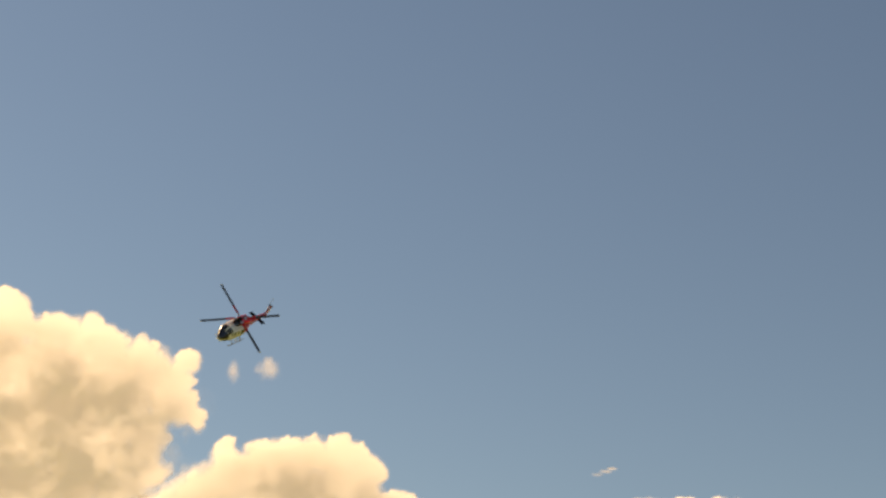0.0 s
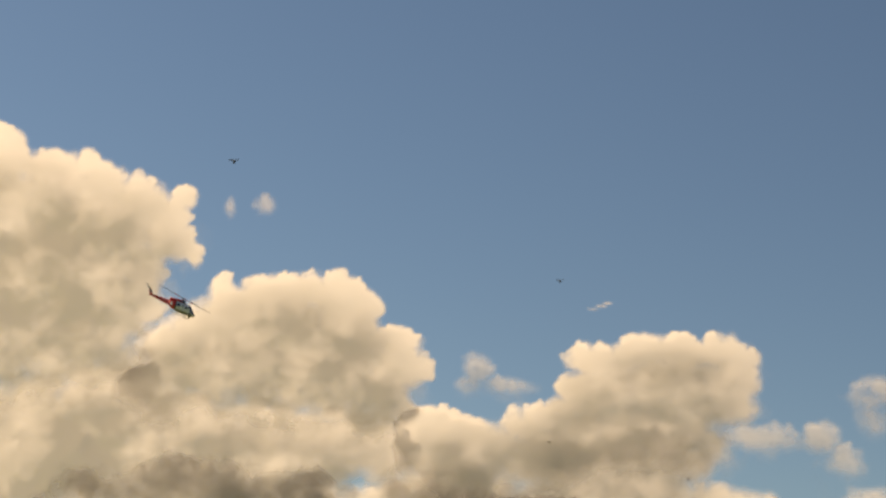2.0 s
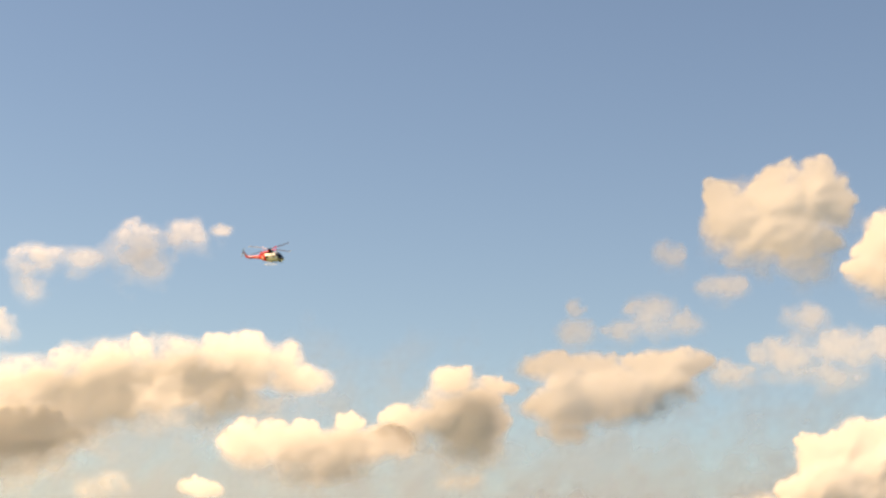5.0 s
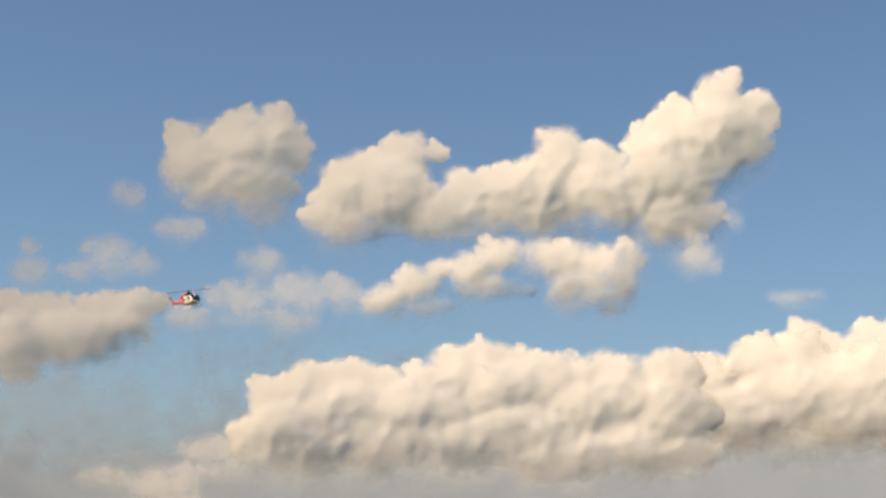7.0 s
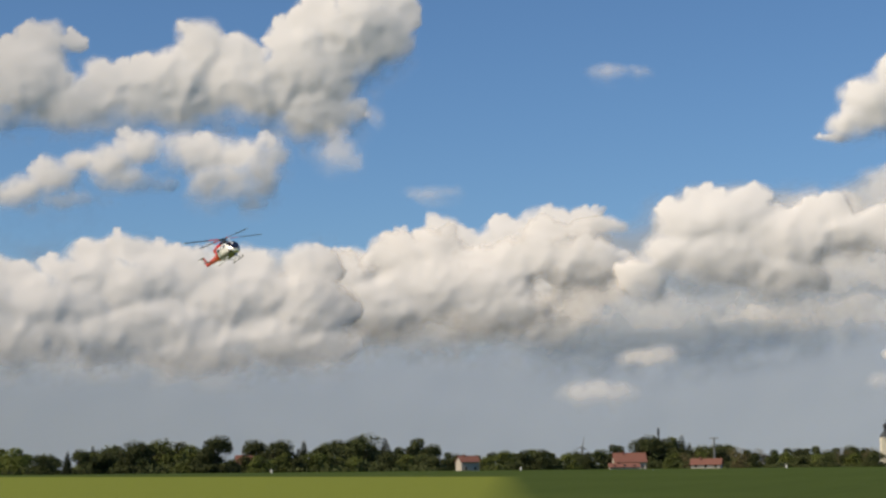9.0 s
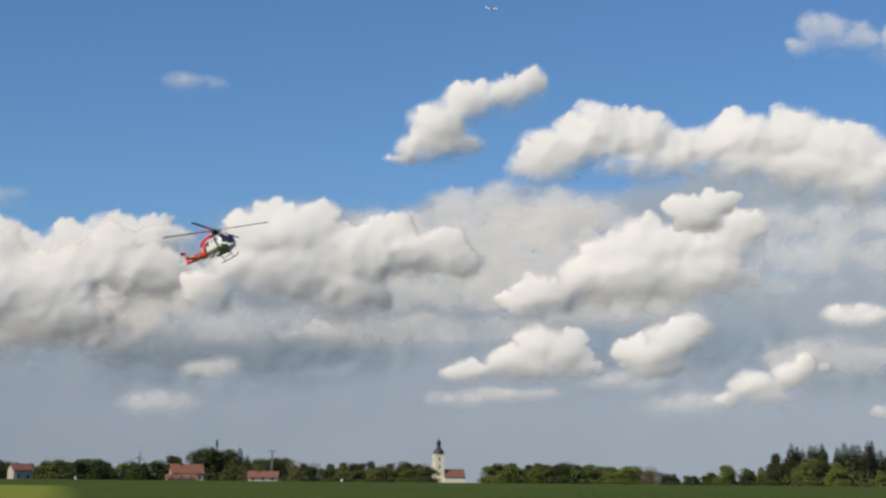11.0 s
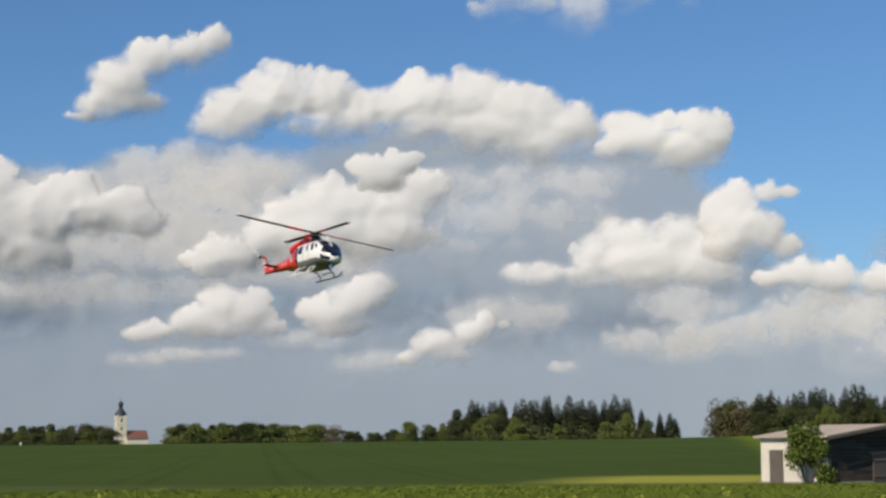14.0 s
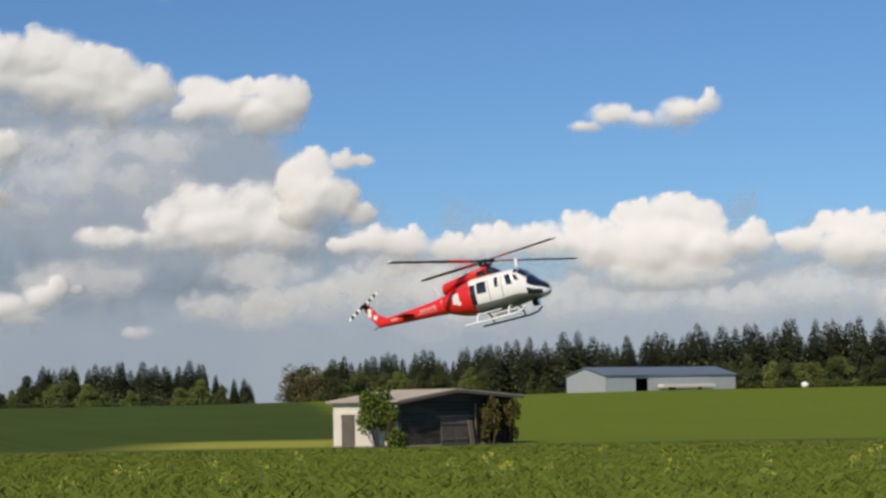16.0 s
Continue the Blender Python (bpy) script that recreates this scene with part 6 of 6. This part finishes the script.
    part("lens", rod(bmesh.new(), v3(2.895, 0, -3.2), v3(2.92, 0, -3.2), 0.21 * S, 0.2 * S, 16), lamp_glass, light)
    part("light_bracket", rod(bmesh.new(), v3(2.6, 0, -3.1), v3(2.6, 0, -2.85), 0.06 * S, sides=8), black_part, heli)
    part("wiper_cap", rod(bmesh.new(), v3(2.78, 0, -1.52), v3(2.05, 0, -1.02), 0.03 * S, sides=6), white_paint, heli)
    # main rotor
    bm = rod(bmesh.new(), v3(0, 0, -0.10), v3(0, 0, 0.14), 0.17 * S, 0.14 * S, 16)
    for k in range(4):
        a = math.pi / 2 * k
        rod(bm, v3(0.1 * math.cos(a), 0.1 * math.sin(a), 0.0), v3(0.95 * math.cos(a), 0.95 * math.sin(a), 0.03), 0.09 * S, 0.07 * S, 8)
        rod(bm, v3(0.45 * math.cos(a + 0.3), 0.45 * math.sin(a + 0.3), -0.25), v3(0.55 * math.cos(a + 0.2), 0.55 * math.sin(a + 0.2), 0.05), 0.03 * S, sides=6)
    rod(bm, v3(0, 0, -0.28), v3(0, 0, -0.2), 0.42 * S, sides=16)
    rotor = part("main_rotor", bm, black_part, heli, "black four-armed rotor head")

    def blade(r0, r1, chord, grow, name, mat, k, parent, label=""):
        bm = bmesh.new()
        sec = [(0.30, 0.0), (0.22, 0.045), (0.0, 0.055), (-0.7, 0.008), (-0.7, -0.008), (0.0, -0.03), (0.22, -0.025)]
        rings = []
        for i in range(7):
            r = r0 + (r1 - r0) * i / 6
            twist = radians(9 - 8 * r / 7)
            up = 0.02 + 0.004 * r
            ring = []
            for c, t in sec:
                c, t = c * chord * grow, t * grow * 1.2
                ring.append(Vector((r, c * math.cos(twist) - t * math.sin(twist), up + c * math.sin(twist) + t * math.cos(twist))) * S)
            rings.append(ring)
        loft(bm, rings)
        bmesh.ops.rotate(bm, verts=bm.verts, cent=(0, 0, 0), matrix=Matrix.Rotation(math.pi / 2 * k, 3, "Z"))
        return part(name, bm, mat, parent, label)

    for k in range(4):
        blade(0.85, 7.0, 0.44, 1.0, "blade", blade_grey, k, rotor, "dark grey rotor blade")
        blade(1.1, 2.6, 0.44, 1.08, "red_band", red_paint, k, rotor)
        blade(6.86, 7.02, 0.44, 1.08, "blade_tip", white_paint, k, rotor)
        blade(0.7, 1.05, 0.34, 1.25, "blade_cuff", lamp_glass, k, rotor)
    # tail rotor: two striped blades
    tail = part("tail_rotor", rod(bmesh.new(), v3(0, -0.1, 0), v3(0, 0.1, 0), 0.10 * S, sides=12), black_part, heli)
    for s in (-1, 1):
        for i in range(6):
            a, b = 0.1 + 0.2 * i, 0.1 + 0.2 * (i + 1)
            part("blade_stripe", box(bmesh.new(), (0.20 * S, 0.03 * S, (b - a) * S), v3(0, 0, s * (a + b) / 2), Matrix.Rotation(radians(8 * s), 4, "Z"), 0.001), white_paint if i % 2 else black_part, tail)
    return heli, rotor, tail


helicopter, main_rotor, tail_rotor = build_helicopter()

# ---- insects that cross the view ----
insect_mat = material("insect_body", (0.03, 0.026, 0.022), 0.6)
wing_mat = material("insect_wing", (0.10, 0.095, 0.09), 0.4)


def build_insect():
    bug = tagged(new("insect"), "small dark flying insect with spread wings", "insect", "insects in the air")
    bm = bmesh.new()
    for x, r, l in ((0.006, 0.0024, 1.0), (0.0015, 0.0030, 1.1), (-0.005, 0.0032, 1.9)):
        bmesh.ops.create_uvsphere(bm, u_segments=10, v_segments=7, radius=r, matrix=Matrix.Translation((x, 0, 0)) @ Matrix.Diagonal((l, 1, 1, 1)))
    part("body", bm, insect_mat, bug, smooth=True)
    for s in (-1, 1):
        bm = bmesh.new()
        loft(bm, [[(0.003 - 0.004 * t + 0.003 * w, s * (0.002 + 0.011 * t), 0.002 + 0.004 * t + 0.0002 * w) for w in (-1, -0.6, 0.6, 1)] for t in (0, 0.5, 1)])
        part("wing", bm, wing_mat, bug)
    return bug


# ---- a far airliner ----
def build_airliner():
    jet = tagged(new("airliner"), "tiny white airliner high in the blue sky", "aircraft")
    hull = material("airliner_white", (0.8, 0.8, 0.8), 0.3, spread=0.08, scale=0.2, fine=2)
    rings = []
    for x, r in ((16, 0.1), (15, 1.1), (13, 1.8), (8, 2.0), (-6, 2.0), (-12, 1.3), (-16, 0.4)):
        rings.append([(x, r * math.cos(a * 0.5236), r * math.sin(a * 0.5236) + (0.5 if x < -10 else 0)) for a in range(12)])
    part("fuselage", loft(bmesh.new(), rings), hull, jet, smooth=True)
    for s in (-1, 1):
        part("wing", loft(bmesh.new(), [[(3, s * 1.5, -0.6), (-3, s * 1.5, -0.6), (-3, s * 1.5, -1.1), (3, s * 1.5, -1.1)], [(-5, s * 15, 0.4), (-6.6, s * 15, 0.4), (-6.6, s * 15, 0.2), (-5, s * 15, 0.2)]]), hull, jet)
        part("tailplane", loft(bmesh.new(), [[(-12, s * 0.8, 0.9), (-15, s * 0.8, 0.9), (-15, s * 0.8, 0.6), (-12, s * 0.8, 0.6)], [(-14.8, s * 5.5, 1.1), (-16, s * 5.5, 1.1), (-16, s * 5.5, 0.95), (-14.8, s * 5.5, 0.95)]]), hull, jet)
        part("engine", rod(bmesh.new(), (2.2, s * 5.2, -1.9), (-1.2, s * 5.2, -1.9), 0.95, 0.7, 12), hull, jet)
    part("fin", loft(bmesh.new(), [[(-11, -0.2, 1.6), (-15.5, -0.2, 1.0), (-16.4, -0.1, 6.2), (-14.6, -0.1, 6.2)], [(-11, 0.2, 1.6), (-15.5, 0.2, 1.0), (-16.4, 0.1, 6.2), (-14.6, 0.1, 6.2)]]), hull, jet)
    return jet


airliner = build_airliner()
# seconds, place of the rotor hub, bank, pitch down, heading
FLIGHT = [
    (0.0, -4.19, 38.55, 13.05, -46.5, 32.6, -125.0),
    (0.5, -7.70, 42.68, 13.32, -35.0, 43.5, -84.5),
    (1.0, -9.70, 47.65, 13.61, -16.0, 36.7, -66.9),
    (1.5, -9.75, 53.37, 13.96, 3.0, 30.0, -37.4),
    (2.0, -7.49, 58.07, 13.99, 3.7, 21.6, -12.5),
    (2.5, -3.72, 60.22, 13.57, 6.9, 10.3, 13.2),
    (3.0, 1.30, 59.38, 12.94, 0.5, 5.4, 9.8),
    (3.5, 6.36, 59.58, 13.02, 7.5, -1.2, 4.5),
    (4.0, 11.82, 59.15, 13.45, 16.4, -0.8, -12.6),
    (4.5, 17.50, 60.81, 14.29, 24.3, 3.0, -36.6),
    (5.0, 23.61, 61.65, 14.65, 25.6, 4.3, -60.2),
    (7.5, 34.43, 42.88, 9.07, 11.1, -2.2, -103.7),
    (8.0, 33.15, 37.25, 7.92, 15.4, -6.2, -111.2),
    (10.5, 28.61, 18.66, 6.18, 6.3, -11.9, -117.3),
    (11.0, 28.52, 16.38, 5.95, 5.7, -9.3, -122.5),
    (11.5, 28.07, 14.40, 5.65, 8.2, -5.8, -129.3),
    (12.0, 27.24, 12.54, 5.22, 10.8, -5.2, -130.4),
    (12.5, 25.93, 10.94, 4.83, 10.5, -3.8, -131.7),
    (13.0, 24.47, 9.47, 4.49, 4.6, -0.9, -132.3),
    (13.5, 22.90, 8.11, 4.28, -1.1, -2.5, -133.8),
    (14.0, 21.17, 6.54, 4.06, -7.9, -3.7, -131.9),
    (14.5, 19.30, 4.83, 3.67, -12.1, -7.7, -125.6),
    (15.0, 17.80, 2.99, 3.29, -9.3, -9.7, -118.6),
    (15.5, 17.13, 1.39, 3.06, -5.6, -10.6, -114.6),
    (16.0, 16.33, -0.23, 2.81, 1.0, -11.4, -115.3),
]
# seconds, angle of the leading blade
BLADES = [(0.0, 68), (0.5, 7), (1.0, 57), (1.5, 37), (2.0, 46), (2.5, 65), (3.0, 48), (3.5, 86), (4.0, 6), (4.5, 1), (5.0, 84), (7.5, 89), (8.0, 39), (10.5, 50), (11.0, 38), (11.5, 12), (12.0, 80), (12.5, 84), (13.0, 20), (13.5, 26), (14.0, 82), (14.5, 30), (15.0, 60), (15.5, 38), (16.0, 60)]
# each insect: seconds, bearing, elevation, distance
INSECTS = [
    [(0.0, 62.0, 52.0, 2.2), (10.6, 62.0, 52.0, 2.2), (11.05, 71.5, 24.0, 2.2), (11.2, 76.4, 7.4, 2.2), (11.35, 81.0, 16.0, 2.2), (11.8, 95.0, 50.0, 2.2), (16.0, 95.0, 50.0, 2.2)],
    [(0.0, 2.33, 54.81, 6.4), (1.0, 2.33, 54.81, 6.4), (1.3, 15.11, 17.01, 6.4), (1.5, 11.33, 14.81, 6.4), (1.7, 7.55, 12.60, 6.4), (2.0, 20.33, 54.81, 6.4), (16.0, 20.33, 54.81, 6.4)],
    [(0.0, -21.12, 51.81, 4.4), (1.0, -21.12, 51.81, 4.4), (1.3, -13.46, 15.32, 4.4), (1.5, -12.12, 11.81, 4.4), (1.7, -10.77, 8.30, 4.4), (2.0, -3.12, 51.81, 4.4), (16.0, -3.12, 51.81, 4.4)],
    [(0.0, -18.92, 50.14, 8.0), (1.0, -18.92, 50.14, 8.0), (1.3, -11.14, 9.34, 8.0), (1.5, -9.92, 10.14, 8.0), (1.7, -8.69, 10.95, 8.0), (2.0, -0.92, 50.14, 8.0), (16.0, -0.92, 50.14, 8.0)],
    [(0.0, 9.55, 56.72, 9.0), (3.0, 9.55, 56.72, 9.0), (3.3, 19.76, 15.45, 9.0), (3.5, 18.55, 16.72, 9.0), (3.7, 17.35, 17.98, 9.0), (4.0, 27.55, 56.72, 9.0), (16.0, 27.55, 56.72, 9.0)],
    [(0.0, 9.67, 52.06, 10.0), (3.0, 9.67, 52.06, 10.0), (3.3, 18.22, 7.08, 10.0), (3.5, 18.67, 12.06, 10.0), (3.7, 19.12, 17.04, 10.0), (4.0, 27.67, 52.06, 10.0), (16.0, 27.67, 52.06, 10.0)],
    [(0.0, 62.15, 52.26, 3.2), (12.0, 62.15, 52.26, 3.2), (12.3, 66.64, 11.14, 3.2), (12.5, 71.15, 12.26, 3.2), (12.7, 75.67, 13.38, 3.2), (13.0, 80.15, 52.26, 3.2), (16.0, 80.15, 52.26, 3.2)],
    [(0.0, 88.19, 45.74, 2.0), (15.0, 88.19, 45.74, 2.0), (15.3, 94.07, 4.28, 2.0), (15.5, 97.19, 5.74, 2.0), (15.7, 100.31, 7.21, 2.0), (16.0, 106.19, 45.74, 2.0), (16.0, 106.19, 45.74, 2.0)],
    [(0.0, -15.25, 56.22, 4.8), (1.5, -15.25, 56.22, 4.8), (1.8, -7.95, 14.59, 4.8), (2.0, -6.25, 16.22, 4.8), (2.2, -4.54, 17.86, 4.8), (2.5, 2.75, 56.22, 4.8), (16.0, 2.75, 56.22, 4.8)],
    [(0.0, -4.79, 53.39, 6.4), (1.5, -4.79, 53.39, 6.4), (1.8, 5.96, 11.47, 6.4), (2.0, 4.21, 13.39, 6.4), (2.2, 2.47, 15.31, 6.4), (2.5, 13.21, 53.39, 6.4), (16.0, 13.21, 53.39, 6.4)],
    [(0.0, -4.86, 48.52, 10.0), (1.5, -4.86, 48.52, 10.0), (1.8, 2.02, 6.99, 10.0), (2.0, 4.14, 8.52, 10.0), (2.2, 6.27, 10.05, 10.0), (2.5, 13.14, 48.52, 10.0), (16.0, 13.14, 48.52, 10.0)],
    [(0.0, -0.61, 47.65, 9.2), (1.5, -0.61, 47.65, 9.2), (1.8, 6.19, 6.72, 9.2), (2.0, 8.39, 7.65, 9.2), (2.2, 10.58, 8.58, 9.2), (2.5, 17.39, 47.65, 9.2), (16.0, 17.39, 47.65, 9.2)],
]


def spin(keys, least, end):
    """Blade angles for each thirtieth of a second that pass through the keyed ones (four blades: modulo 90)."""
    rows, angle = [(0.0, keys[0][1])], float(keys[0][1])
    for (ta, _), (tb, goal) in zip(keys, keys[1:]):
        n = frame(tb) - frame(ta)
        total = least * n
        total += (goal - angle - total) % 90
        for i in range(1, n + 1):
            rows.append((ta + (tb - ta) * i / n, angle + total * i / n))
        angle += total
    return rows


def motions():
    walk(helicopter, [(t, pose(x, y, z, b, p, h)) for t, x, y, z, b, p, h in FLIGHT])
    walk(main_rotor, [(t, pose(0, 0, 0, 0, 4.4, 0) @ pose(0, 0, 0, -2, 0, 0) @ pose(0, 0, 0, 0, 0, a)) for t, a in spin(BLADES, 64.0, 16.0)])
    hub = Vector((-8.55, -0.38, -0.78)) * S
    walk(tail_rotor, [(k / FPS, Matrix.Translation(hub) @ pose(0, 0, 0, 0, TAIL_START + 77.0 * k, 0)) for k in range(0, 16 * FPS + 1)])
    walk(airliner, [(t, Matrix.Translation(bearing(61.5 + 0.64 * t, 14.34, 4790)) @ pose(0, 0, 0, 0, 0, -61.5 - 0.64 * t)) for t in (0.0, 8.0, 16.0)])
    for path in INSECTS:
        bug = build_insect()
        rows = []
        for t, az, el, d in path:
            turn = 90 - (path[-1][1] > path[0][1] and 170 or -10) - az
            rows.append((t, Matrix.Translation(bearing(az, el, d)) @ pose(0, 0, 0, 12, -8, turn)))
        walk(bug, rows)


TAIL_START = 1.0
motions()
